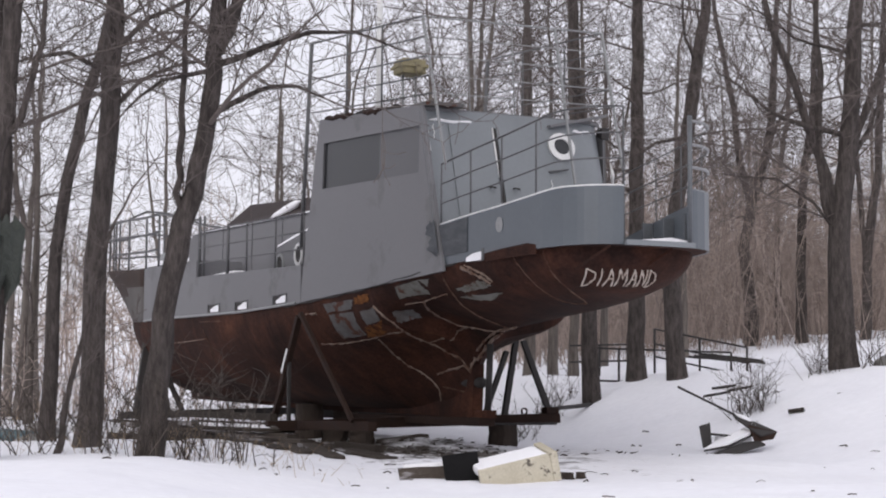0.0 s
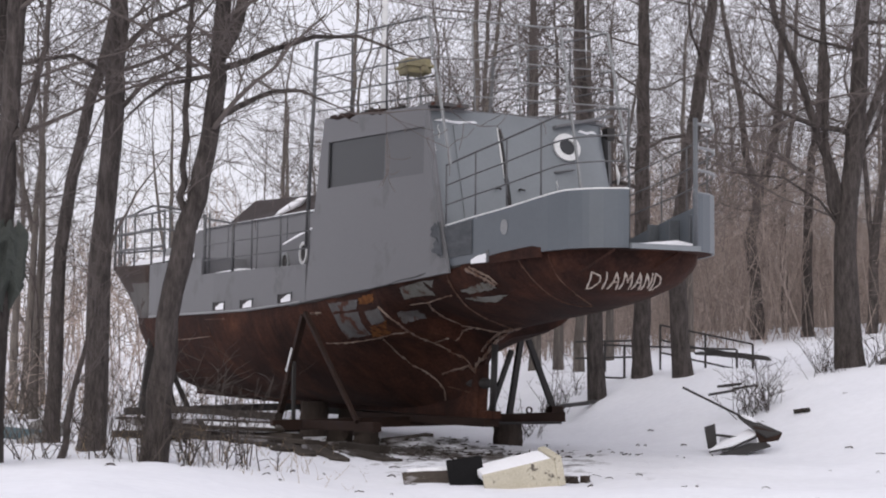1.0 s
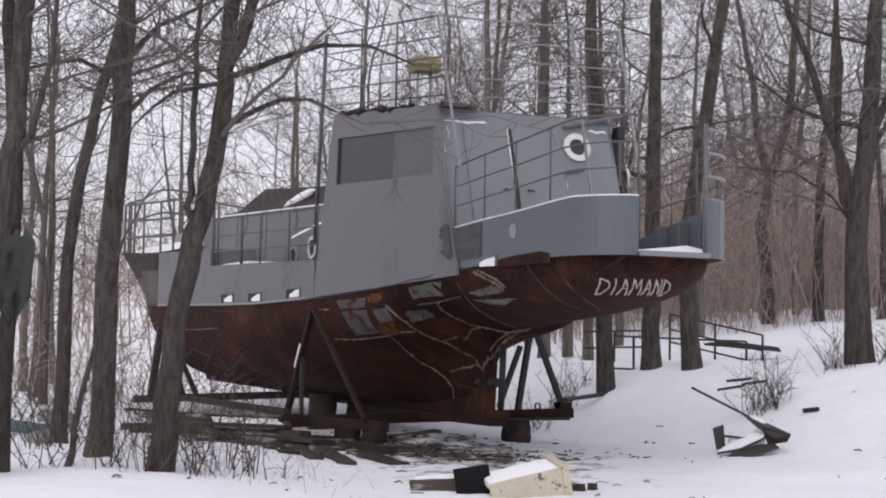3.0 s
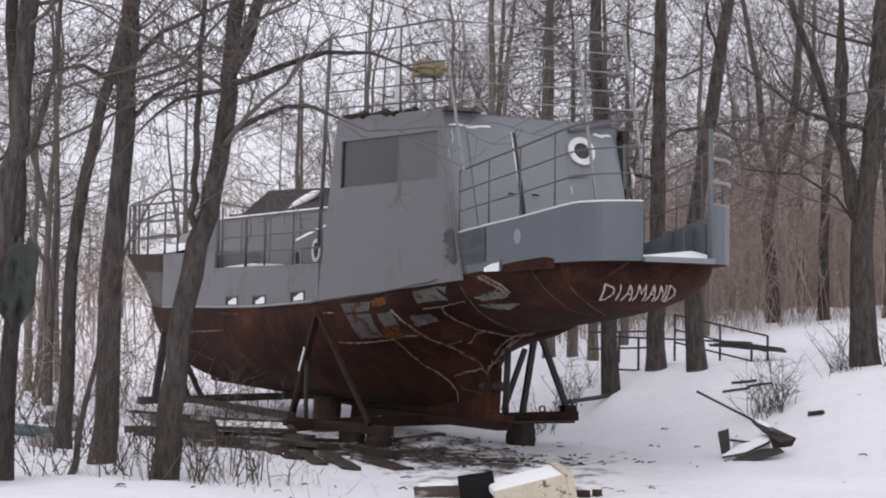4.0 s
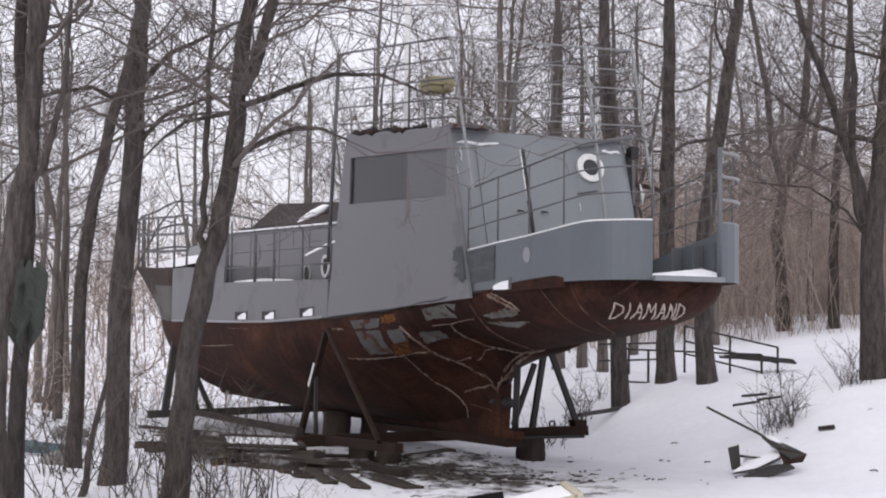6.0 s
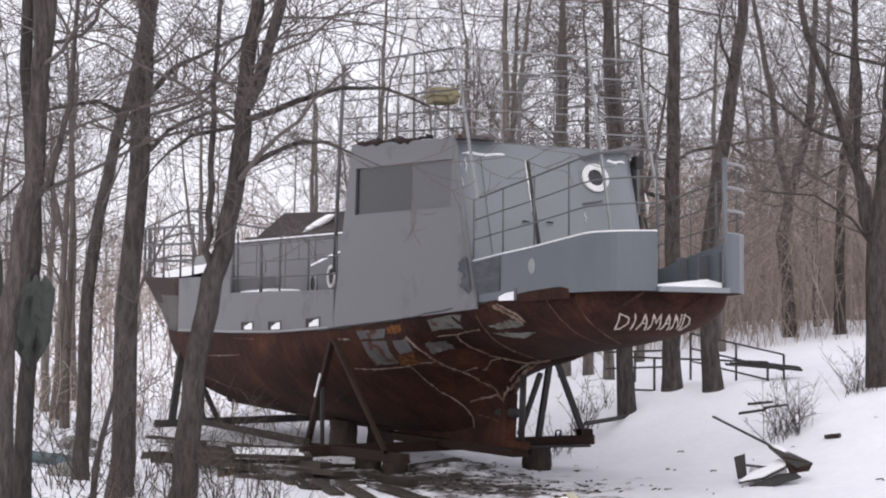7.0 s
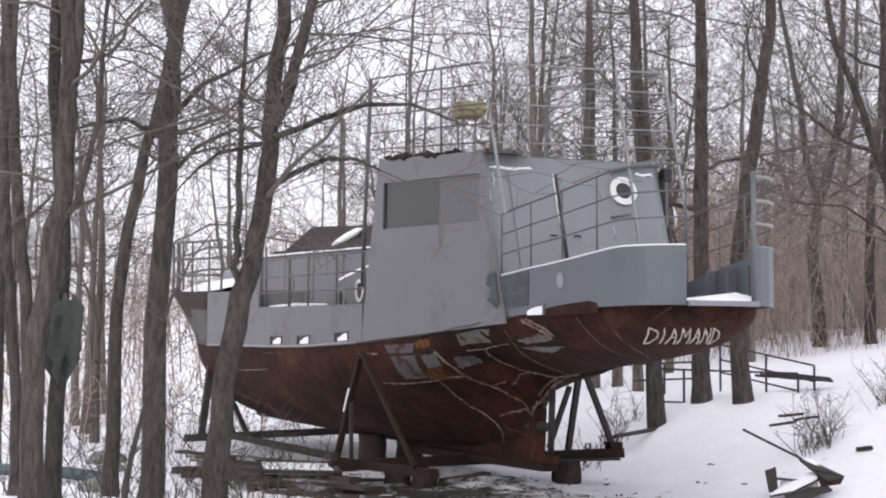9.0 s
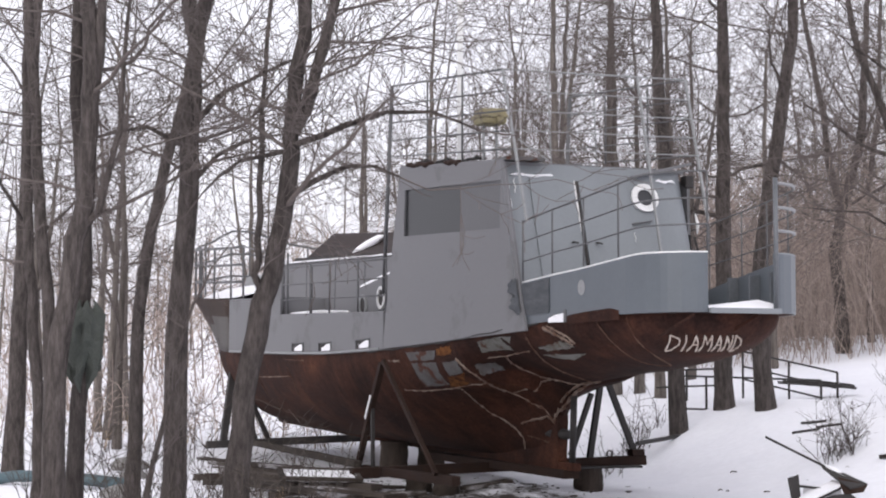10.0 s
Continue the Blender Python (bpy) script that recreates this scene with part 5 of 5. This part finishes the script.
make_tree([[gp(8.63, 42.3), (8.65, 42.3, 4.7), (8.76, 42.3, 6.84), (8.97, 42.3, 7.92), (9.07, 42.3, 10.08), (9.2, 42.3, 12.5)]], [(0.155, 0.05)], 33, limbs=14, first=0.3, limb_len=4.0, label="straight tree at the top of the snowy bank", group=G1)
make_tree([[gp(9.92, 40.9), (10.01, 40.9, 4.17), (10.08, 40.9, 5.01), (10.31, 40.9, 6.5), (10.6, 40.9, 12)], [(10.0, 40.9, 4.0), (9.8, 40.9, 6.5), (9.75, 40.9, 11)]], [(0.14, 0.05), (0.08, 0.03)], 34, limbs=14, first=0.3, limb_len=4.0, label="forked tree beside the thicket on the bank", group=G1)
make_tree([[gp(-4.0, 15.6), (-3.9, 15.6, 0.5), (-3.75, 15.6, 1.2), (-3.6, 15.7, 1.9), (-3.5, 15.8, 2.4)]], [(0.04, 0.015)], 22, limbs=6, first=0.3, limb_len=0.8, depth=2, n=6, label="crooked leafless sapling in the snow", name="sapling")

# prototypes for the wood behind, their bark lightened to paint in distance haze
def proto(i, depth, limbs, dens):
    rs = random.Random(100 + i)
    h = rs.uniform(7, 8.5)
    lean = rs.uniform(-0.6, 0.6)
    paths = [[(0, 0, 0), (lean * 0.2, 0, 2.2), (lean * 0.5, rs.uniform(-0.2, 0.2), 4.6), (lean, 0, h)]]
    radii = [(0.115, 0.03) if i < 6 else (0.065, 0.022)]
    if i % 2:
        z = rs.uniform(2.4, 4.2)
        s_ = rs.choice((-1, 1))
        paths.append([(lean * 0.35, 0, z), (lean * 0.35 + 0.45 * s_, 0.1, z + 1.6), (lean * 0.35 + 0.8 * s_, 0.2, z + 3.8)])
        radii.append((0.07, 0.022))
    return make_tree(paths, radii, 200 + i, limbs=limbs, first=0.22, limb_len=2.7, depth=depth, n=8, label="bare tree in the wood behind the boat", group="trees of the wood", dens=dens, bark="hazed_bark")


protos = [proto(i, 3, 16, 0.72) for i in range(6)]
far_protos = [proto(i, 2, 22, 0.85) for i in range(6, 11)]
WOOD = [(-2.4, 33.0, 1.1), (-2.1, 31.5, 0.8), (-0.87, 35.0, 1.0), (-0.02, 33.0, 1.1), (0.22, 35.0, 1.0), (1.3, 33.5, 1.1), (1.85, 35.0, 1.0), (2.1, 32.2, 1.0),
        (5.3, 40.0, 1.1), (3.2, 38.0, 0.9), (11.6, 43.0, 1.1),
        (-4.1, 36.0, 0.9), (-8.4, 31.5, 0.85), (-9.4, 34.5, 0.95), (-10.6, 38.0, 1.0), (-7.2, 39.0, 0.85), (-11.5, 44.0, 1.1), (-9.0, 28.5, 0.8)]
rs = random.Random(77)
while len(WOOD) < 70:
    y = rs.uniform(50, 95)
    x = rs.uniform(-0.36, 0.36) * y
    if x < -0.02 * y and rs.random() < 0.7:
        continue
    WOOD.append((x, y, rs.uniform(0.85, 1.35)))
used = set()
for i, (x, y, sc) in enumerate(WOOD):
    m = Matrix.Translation(gp(x, y)) @ Matrix.Rotation(rs.uniform(0, 6.28), 4, 'Z') @ Matrix.Diagonal((sc * 0.95, sc * 0.95, sc * rs.uniform(0.95, 1.1), 1))
    src = protos[i % 6] if i < 18 else far_protos[i % 5]
    if src not in used:
        used.add(src)
        src.matrix_world = m
    else:
        o = copy_thing(src, m)
        o.scale = m.to_scale()

# undergrowth and far brush, nobody could count
def brush(name, seed, count, place, hmin, hmax, rmin, rmax, mat, label, cat, twigs=5, lean=0.25):
    rs = random.Random(seed)
    v, f = [], []
    for _ in range(count):
        x, y = place(rs)
        z = ground_z(x, y) - 0.05
        h = rs.uniform(hmin, hmax)
        d = Vector((rs.gauss(0, lean), rs.gauss(0, lean), 1)).normalized()
        p = Vector((x, y, z))
        r = rs.uniform(rmin, rmax)
        pts = [p, p + d * h * 0.5 + Vector((rs.gauss(0, 0.05), rs.gauss(0, 0.05), 0)) * h, p + d * h + Vector((rs.gauss(0, 0.1), rs.gauss(0, 0.1), 0)) * h]
        tube_data(pts, [r, r * 0.75, r * 0.3], 3, v, f, False)
        for _ in range(twigs):
            k = rs.uniform(0.25, 0.95)
            q = pts[0].lerp(pts[1], k * 2) if k < 0.5 else pts[1].lerp(pts[2], k * 2 - 1)
            e = q + Vector((rs.gauss(0, 0.28), rs.gauss(0, 0.28), rs.uniform(0.05, 0.4))) * h * 0.6
            tube_data([q, q.lerp(e, 0.5) + Vector((rs.gauss(0, 0.03), 0, 0.02)) * h, e], [r * 0.55, r * 0.4, r * 0.25], 3, v, f, False)
    me = bpy.data.meshes.new(name)
    me.from_pydata(v, [], f)
    ob = link_mesh(name, me, M[mat])
    return tagged(ob, label, cat, kind="stuff")


def far_strip(rs):
    y = rs.uniform(48, 110)
    return (rs.uniform(-0.4, 0.42) if rs.random() < 0.25 else rs.uniform(-0.06, 0.42)) * y, y


def mid_right(rs):
    y = rs.uniform(40, 62)
    return rs.uniform(0.02, 0.36) * y, y


def left_near(rs):
    y = rs.uniform(17, 30)
    x = rs.uniform(-0.33, -0.12) * y
    return x, y


def left_far(rs):
    y = rs.uniform(30, 55)
    return rs.uniform(-0.36, -0.10) * y, y


brush("far_brush", 1, 3300, far_strip, 2.0, 6.5, 0.012, 0.04, "brush", "grey-brown thicket closing the view", "thicket", 9)
brush("thicket", 2, 2300, mid_right, 0.8, 6.0, 0.005, 0.015, "brush", "reddish bare undergrowth in the wood", "undergrowth", 9)
brush("thicket", 3, 180, left_far, 0.6, 2.0, 0.006, 0.018, "brush", "bare undergrowth in the wood", "undergrowth", 8)
brush("undergrowth", 4, 150, left_near, 0.3, 1.5, 0.003, 0.009, "shoot", "thin leafless shoots among the trees", "undergrowth", 6, 0.4)


def tuft_a(rs):
    c = rs.choice(((-3.0, 15.2), (-3.35, 15.5), (-2.7, 15.6), (-4.1, 15.7), (-4.6, 17.6), (-2.4, 16.2)))
    return c[0] + rs.gauss(0, 0.16), c[1] + rs.gauss(0, 0.2)


def tuft_b(rs):
    c = rs.choice(((4.05, 23.5), (4.12, 23.6), (4.0, 23.4), (5.5, 24.9), (5.3, 24.7), (6.0, 25.0), (6.4, 25.3), (1.35, 27.6), (1.7, 28.6), (0.95, 26.2)))
    return c[0] + rs.gauss(0, 0.12), c[1] + rs.gauss(0, 0.15)


brush("shrub", 5, 130, tuft_a, 0.25, 1.0, 0.003, 0.009, "shoot", "tangled shoots round the tree foot", "shrub", 5, 0.35)
brush("shrub", 6, 190, tuft_b, 0.2, 0.95, 0.003, 0.009, "shoot", "leafless shrub in the snow", "shrub", 5, 0.4)


def dry(rs):
    y = rs.uniform(15.2, 19)
    return -2.6 + rs.gauss(0, 0.9) - (y - 15) * 0.2, y


brush("dry_grass", 7, 260, dry, 0.08, 0.32, 0.002, 0.004, "grass", "dry grass stalks through the snow", "grass", 1, 0.5)


def field(rs):
    y = rs.uniform(32, 80)
    return rs.uniform(-0.34, -0.02) * y, y


brush("dry_grass", 8, 1000, field, 0.2, 0.6, 0.006, 0.014, "grass", "dry tan reeds on the far field", "grass", 1, 0.3)

# ---------------------------------------------------------------- things on the ground
def plank(p, q, w, h, mat="wood", label="dark weathered plank half buried in snow", name="plank", cat="plank", group="planks by the boat", dz=0.03):
    a, b_ = Vector((p[0], p[1], ground_z(*p) + dz + (p[2] if len(p) > 2 else 0))) if len(p) == 2 else Vector(p), None
    b_ = Vector((q[0], q[1], ground_z(*q) + dz)) if len(q) == 2 else Vector(q)
    d = b_ - a
    bm = bmesh.new()
    k = 6
    add_box(bm, (0, -w / 2, -h / 2), (d.length, w / 2, h / 2), 0)
    bmesh.ops.subdivide_edges(bm, edges=[e for e in bm.edges if abs((e.verts[0].co - e.verts[1].co).x) > 0.1], cuts=k)
    rs = random.Random(int(abs(p[0] * 977 + p[1] * 131)))
    for v in bm.verts:
        v.co += Vector((rs.uniform(-1, 1) * 0.02, rs.uniform(-1, 1) * 0.006, rs.uniform(-1, 1) * 0.006))
    x = d.normalized()
    y = Vector((0, 0, 1)).cross(x).normalized()
    m = Matrix((x, y, x.cross(y))).transposed().to_4x4()
    ob = part(name, bm, mat)
    m.translation = a
    ob.matrix_world = m
    return tagged(ob, label, cat, group)


# timbers on the ground, boards stacked across them, loose ends fanning out over the snow
for x0, y0, x1, y1 in ((-5.3, 24.3, -4.2, 25.4), (-4.4, 22.9, -3.2, 24.0), (-3.7, 21.6, -2.5, 22.6), (-3.0, 20.4, -1.9, 21.3)):
    plank((x0, y0), (x1, y1), 0.14, 0.14, "stump", "dark wet timber under stacked boards", "timber", "timber", "timbers")
for x0, y0, z0, x1, y1, z1, w, h in ((-5.2, 25.2, 0.30, -2.6, 22.5, 0.27, 0.26, 0.05), (-5.0, 24.6, 0.27, -2.5, 22.9, 0.24, 0.30, 0.04), (-4.8, 23.9, 0.24, -2.3, 21.5, 0.20, 0.20, 0.08), (-4.5, 23.0, 0.22, -2.0, 20.5, 0.17, 0.24, 0.05),
                                     (-4.2, 22.3, 0.20, -2.4, 20.2, 0.17, 0.18, 0.06), (-5.5, 25.6, 0.33, -3.6, 23.3, 0.33, 0.16, 0.05)):
    plank((x0, y0, z0), (x1, y1, z1), w, h, label="grey weathered board stacked on timbers")
for x0, y0, x1, y1, w in ((-1.95, 20.4, -0.90, 18.57, 0.26), (-2.3, 20.5, -1.49, 18.36, 0.22), (-2.55, 20.3, -1.83, 18.36, 0.18), (-2.9, 20.4, -2.15, 18.60, 0.24), (-3.15, 20.5, -2.38, 18.72, 0.16), (-3.45, 20.6, -2.76, 18.75, 0.20), (-1.6, 20.1, -1.12, 18.95, 0.14)):
    x0, y0 = x0 * 0.55 + x1 * 0.45, y0 * 0.55 + y1 * 0.45
    plank((x0, y0, ground_z(x0, y0) + 0.05), (x1, y1, ground_z(x1, y1) + 0.012), w, 0.035, label="dark board end lying on the snow")
plank((1.35, 26.4, 0.56), (2.2, 27.8, 0.64), 0.06, 0.06, "dark", "dark bar lying from the cradle to a trunk")
rs = random.Random(31)
for i in range(26):
    x, y = rs.uniform(-4.3, -0.9), rs.uniform(18.8, 24.5)
    q = BOAT.inverted() @ Vector((x, y, 0))
    if not (-1.9 < q.y < 2.9):
        continue
    a_ = radians(116) + rs.gauss(0, 0.5) if rs.random() < 0.6 else rs.uniform(0, 3.14)
    L_ = rs.uniform(0.3, 1.3)
    plank((x, y), (x + L_ * math.cos(a_), y + L_ * math.sin(a_)), rs.uniform(0.08, 0.24), rs.uniform(0.03, 0.09), dz=rs.uniform(0.0, 0.07))
# broken window frame lying on the boards
wf_ = empty("window_sash", Matrix.Translation((-3.15, 22.2, 0.30)) @ Euler((radians(3), radians(2), radians(12))).to_matrix().to_4x4())
tagged(wf_, "old wooden sash lying on boards in snow", "window sash")
for lo, hi in (((-0.55, -0.6, 0), (0.55, -0.53, 0.05)), ((-0.55, 0.53, 0), (0.55, 0.6, 0.05)), ((-0.55, -0.53, 0), (-0.48, 0.53, 0.05)), ((0.48, -0.53, 0), (0.55, 0.53, 0.05))):
    box("sash_bar", lo, hi, "wood", wf_, 0.004)
box("sash_snow", (-0.47, -0.52, -0.02), (0.47, 0.52, 0.025), "snow", wf_, 0.01)
# cream crate with its black panel and timber
crate = empty("crate", Matrix.Translation(gp(0.5, 16.5, 0)))
tagged(crate, "overturned cream-painted crate with snow on top", "crate")
crate.matrix_world = Matrix.Translation((0.46, 16.62, -0.10)) @ Euler((radians(9), radians(-13), radians(14))).to_matrix().to_4x4()
box("front_panel", (-0.42, -0.28, -0.08), (0.33, -0.23, 0.25), "cream", crate, 0.008)
box("end_board", (0.33, -0.29, -0.04), (0.41, 0.25, 0.26), "cream", crate, 0.012)
box("back_panel", (-0.42, 0.22, -0.08), (0.33, 0.26, 0.22), "wood", crate, 0.008)
box("bottom_board", (-0.42, -0.23, -0.08), (0.33, 0.22, -0.03), "wood", crate, 0.008)
bm = bmesh.new()
add_box(bm, (-0.40, -0.235, 0.15), (0.33, 0.22, 0.25), 0.04)
part("snow_fill", bm, "snow", crate)
pan = box("panel", (-0.19, -0.015, -0.16), (0.19, 0.015, 0.24), "char", None, 0.006)
pan.matrix_world = Matrix.Translation((-0.06, 16.46, -0.07)) @ Euler((radians(-8), radians(-7), radians(22))).to_matrix().to_4x4()
tagged(pan, "black panel standing in the snow beside a crate", "panel")
plank((-0.70, 16.7, -0.06), (-0.14, 16.66, -0.02), 0.12, 0.13, "wood", "squared timber capped with snow", "timber", "timber", "timbers")
plank((-0.68, 16.72, 0.02), (-0.14, 16.68, 0.06), 0.13, 0.04, "snow", "snow lying on a timber", "snow_cap", "snow", "snow caps")
for x, y, w in ((1.02, 17.2, 0.16), (1.18, 17.3, 0.1), (0.9, 17.6, 0.12)):
    block("lump", (x, y), w, 0.1, ground_z(x, y) + 0.07, "stump", "dark lump of scrap in the snow", "scrap")
# steel pen panels leaning on the bank
def pen(px, qx, h, posts, bars, label):
    e = empty("pen_panel", Matrix.Translation(px))
    tagged(e, label, "fence panel", "pen panels on the bank")
    a, b_ = Vector((0, 0, 0)), Vector(qx) - Vector(px)
    for k in bars:
        tube("bar", [a + Vector((0, 0, h * k)), b_ + Vector((0, 0, h * k))], 0.018, "dark", e, 6)
    for k in posts:
        tube("post", [a.lerp(b_, k) + Vector((0.0, 0, -0.15)), a.lerp(b_, k) + Vector((0, 0, h))], 0.022, "dark", e, 6)


pen((3.61, 31.5, 1.32), (5.12, 30.0, 0.93), 0.75, (0, 0.5, 1), (1.0, 0.62, 0.3), "dark welded pipe pen panel in snow")
pen((2.26, 29.0, 1.0), (4.62, 28.7, 0.93), 0.62, (0.18, 0.62, 1), (1.0, 0.08), "dark pipe frame leaning in the snow")
for k_ in range(4):
    plank((4.05 + 0.1 * k_, 29.9 + 0.05 * k_, 1.50 + 0.02 * k_), (5.45, 30.0 + 0.1 * k_, 1.40 + 0.015 * k_), 0.06, 0.04, "dark", "dark scrap bars lying on a pen panel", "scrap_bar", "scrap", "scrap metal")
pen((1.9, 30.2, 1.15), (3.3, 30.6, 1.2), 0.55, (0.4, 1), (1.0, 0.45), "dark pipe frame leaning among shrubs")
# scrap heap on the snow
sc = empty("scrap_heap", Matrix.Translation((3.7, 21.0, ground_z(3.7, 21.0))))
tagged(sc, "heap of rusty scrap steel half under snow", "scrap heap")
beam("long_bar", (-0.97, 0.35, 0.80), (-0.22, 0.12, 0.42), 0.025, 0.03, "dark", sc)


def sheet(name, pts, th, mat):
    """A bent scrap sheet through corner points, th thick."""
    bm = bmesh.new()
    lo_ = [bm.verts.new(p) for p in pts]
    hi_ = [bm.verts.new((x, y, z + th)) for x, y, z in pts]
    bm.faces.new(lo_)
    bm.faces.new(list(reversed(hi_)))
    for i in range(len(pts)):
        k = (i + 1) % len(pts)
        bm.faces.new((lo_[i], lo_[k], hi_[k], hi_[i]))
    return part(name, bm, mat, sc)


sheet("torn_plate", [(-0.30, 0.10, 0.42), (-0.14, 0.0, 0.28), (0.02, -0.12, 0.17), (0.24, -0.05, 0.22), (-0.10, 0.2, 0.38)], 0.02, "dark")
sheet("side_plate", [(-0.12, 0.0, 0.30), (-0.06, -0.1, 0.10), (0.18, -0.12, 0.14), (0.23, -0.06, 0.21)], 0.02, "beam")
sheet("bent_plate", [(-0.72, -0.25, -0.02), (-0.42, -0.22, 0.03), (-0.10, -0.05, 0.16), (-0.02, 0.0, 0.22), (-0.16, 0.14, 0.22), (-0.50, 0.0, 0.08)], 0.02, "dark")
sheet("snow_on_plate", [(-0.70, -0.24, 0.002), (-0.42, -0.20, 0.054), (-0.14, -0.05, 0.17), (-0.06, 0.0, 0.22), (-0.16, 0.13, 0.245), (-0.50, 0.0, 0.105)], 0.03, "snow")
sheet("snow_on_plate", [(-0.26, 0.12, 0.445), (-0.12, 0.05, 0.35), (0.0, 0.0, 0.28), (-0.10, 0.2, 0.40)], 0.025, "snow")
sheet("under_plate", [(-0.60, -0.32, -0.05), (-0.30, -0.34, -0.04), (0.06, -0.22, 0.06), (0.02, -0.1, 0.10), (-0.2, -0.1, 0.08)], 0.02, "dark")
sheet("upright_plate", [(-0.70, -0.02, 0.02), (-0.58, 0.0, 0.04), (-0.60, 0.03, 0.32), (-0.74, 0.02, 0.28)], 0.02, "dark")
beam("short_bar", (-0.60, 0, 0.20), (-0.30, 0.0, 0.17), 0.035, 0.03, "dark", sc)
tube("bent_rod", [(-0.58, 0.0, 0.02), (-0.5, -0.02, 0.06), (-0.40, 0.0, 0.14), (-0.44, 0.05, 0.05)], 0.016, "dark", sc, 6)
tube("stub", [(-0.62, 0.05, 0.22), (-0.61, 0.05, 0.34)], 0.014, "dark", sc, 6)
bm = bmesh.new()
add_box(bm, (-0.52, 0.02, -0.03), (-0.05, 0.3, 0.20), 0.08)
part("snow_cover", bm, "snow", sc)
for x, y, a_ in ((4.05, 25.9, -0.75), (4.2, 25.3, -0.8), (3.85, 25.4, -0.6)):
    plank((x - 0.22 * math.cos(a_), y - 0.22 * math.sin(a_)), (x + 0.22 * math.cos(a_), y + 0.22 * math.sin(a_)), 0.05, 0.04, "dark", "short dark bar in the snow", "scrap_bar", "scrap", "scrap metal", 0.01)
plank((4.45, 22.7), (4.60, 22.55), 0.09, 0.05, "wood", "short grey board end in the snow", "board_end", "board", "scrap wood")
# canvas hung on a trunk, pipe on the ground
bm = bmesh.new()
g = []
rs = random.Random(5)
for i in range(15):
    f = i / 14
    row = []
    for j in range(11):
        a_ = math.pi * (1.15 + 0.85 * j / 10)
        wdt = interp(f, [0, 0.12, 0.4, 0.8, 1], [0.10, 0.20, 0.21, 0.20, 0.03])
        r_ = wdt * (1 + 0.30 * (abs((j * 0.62 + f * 1.7) % 2 - 1) - 0.5) + 0.08 * rs.uniform(-1, 1))
        row.append(bm.verts.new((-4.34 + 0.85 * r_ * math.cos(a_) - 0.04 * f, 15.08 + r_ * math.sin(a_), 2.36 + 0.05 * math.sin(j * 1.7) - (0.62 + 0.30 * abs((j * 0.45 + 0.3) % 2 - 1)) * f)))
    g.append(row)
for a, c in zip(g, g[1:]):
    for j in range(10):
        bm.faces.new((a[j], a[j + 1], c[j + 1], c[j]))
ob = part("canvas", bm, "tarp", None)
so = ob.modifiers.new("solid", 'SOLIDIFY')
so.thickness = 0.012
tagged(ob, "old green-grey canvas hanging on a trunk", "canvas")
tube("pipe", [(-8.5, 23.7, 0.08), (-7.7, 23.4, 0.19), (-6.9, 23.1, 0.20), (-5.9, 22.7, 0.13)], 0.085, "bluepipe", None, 10)
tagged(bpy.data.objects["pipe"], "faded blue pipe lying in the snow", "pipe")
for x, y, r_ in ((-5.75, 21.6, 0.24), (-7.0, 27, 0.3), (-6.4, 25.0, 0.22), (6.7, 25.6, 0.35)):
    bm = bmesh.new()
    bmesh.ops.create_icosphere(bm, subdivisions=3, radius=r_)
    for v in bm.verts:
        v.co *= 1 + 0.25 * noise.noise(v.co * 4 + Vector((x, y, 0)))
        v.co.z *= 0.6
    bm.transform(Matrix.Translation((x, y, ground_z(x, y) + 0.03)))
    tagged(part("stone", bm, "stone", smooth=True), "grey stone in the snow", "stone", "stones")
# chips and litter under the boat
rs = random.Random(9)
v, f = [], []
for _ in range(380):
    s, w = rs.uniform(2.0, 8.5), rs.gauss(0.6, 0.8)
    q = B(s, w, 0)
    z = ground_z(q.x, q.y) + 0.01
    L_, a_ = rs.uniform(0.02, 0.10), rs.uniform(0, 6.28)
    tube_data([(q.x, q.y, z), (q.x + L_ * math.cos(a_), q.y + L_ * math.sin(a_), z + rs.uniform(-0.01, 0.02))], rs.uniform(0.004, 0.013), 4, v, f)
me = bpy.data.meshes.new("litter")
me.from_pydata(v, [], f)
tagged(link_mesh("litter", me, M["wood"]), "dark chips and litter under the boat", "litter", kind="stuff")
# specks of litter and twigs lying on the open snow
rs = random.Random(19)
v, f = [], []
for _ in range(90):
    x, y = rs.uniform(-3.5, 6.0), rs.uniform(13.5, 25)
    z = ground_z(x, y) + 0.006
    L_, a_ = rs.uniform(0.02, 0.16), rs.uniform(0, 6.28)
    tube_data([(x, y, z), (x + L_ * 0.5 * math.cos(a_), y + L_ * 0.5 * math.sin(a_), z + rs.uniform(0, 0.02)), (x + L_ * math.cos(a_ + 0.4), y + L_ * math.sin(a_ + 0.4), z)], rs.uniform(0.003, 0.010), 4, v, f)
me = bpy.data.meshes.new("snow_litter")
me.from_pydata(v, [], f)
tagged(link_mesh("snow_litter", me, M["shoot"]), "dark twigs and specks lying on the snow", "litter", kind="stuff")
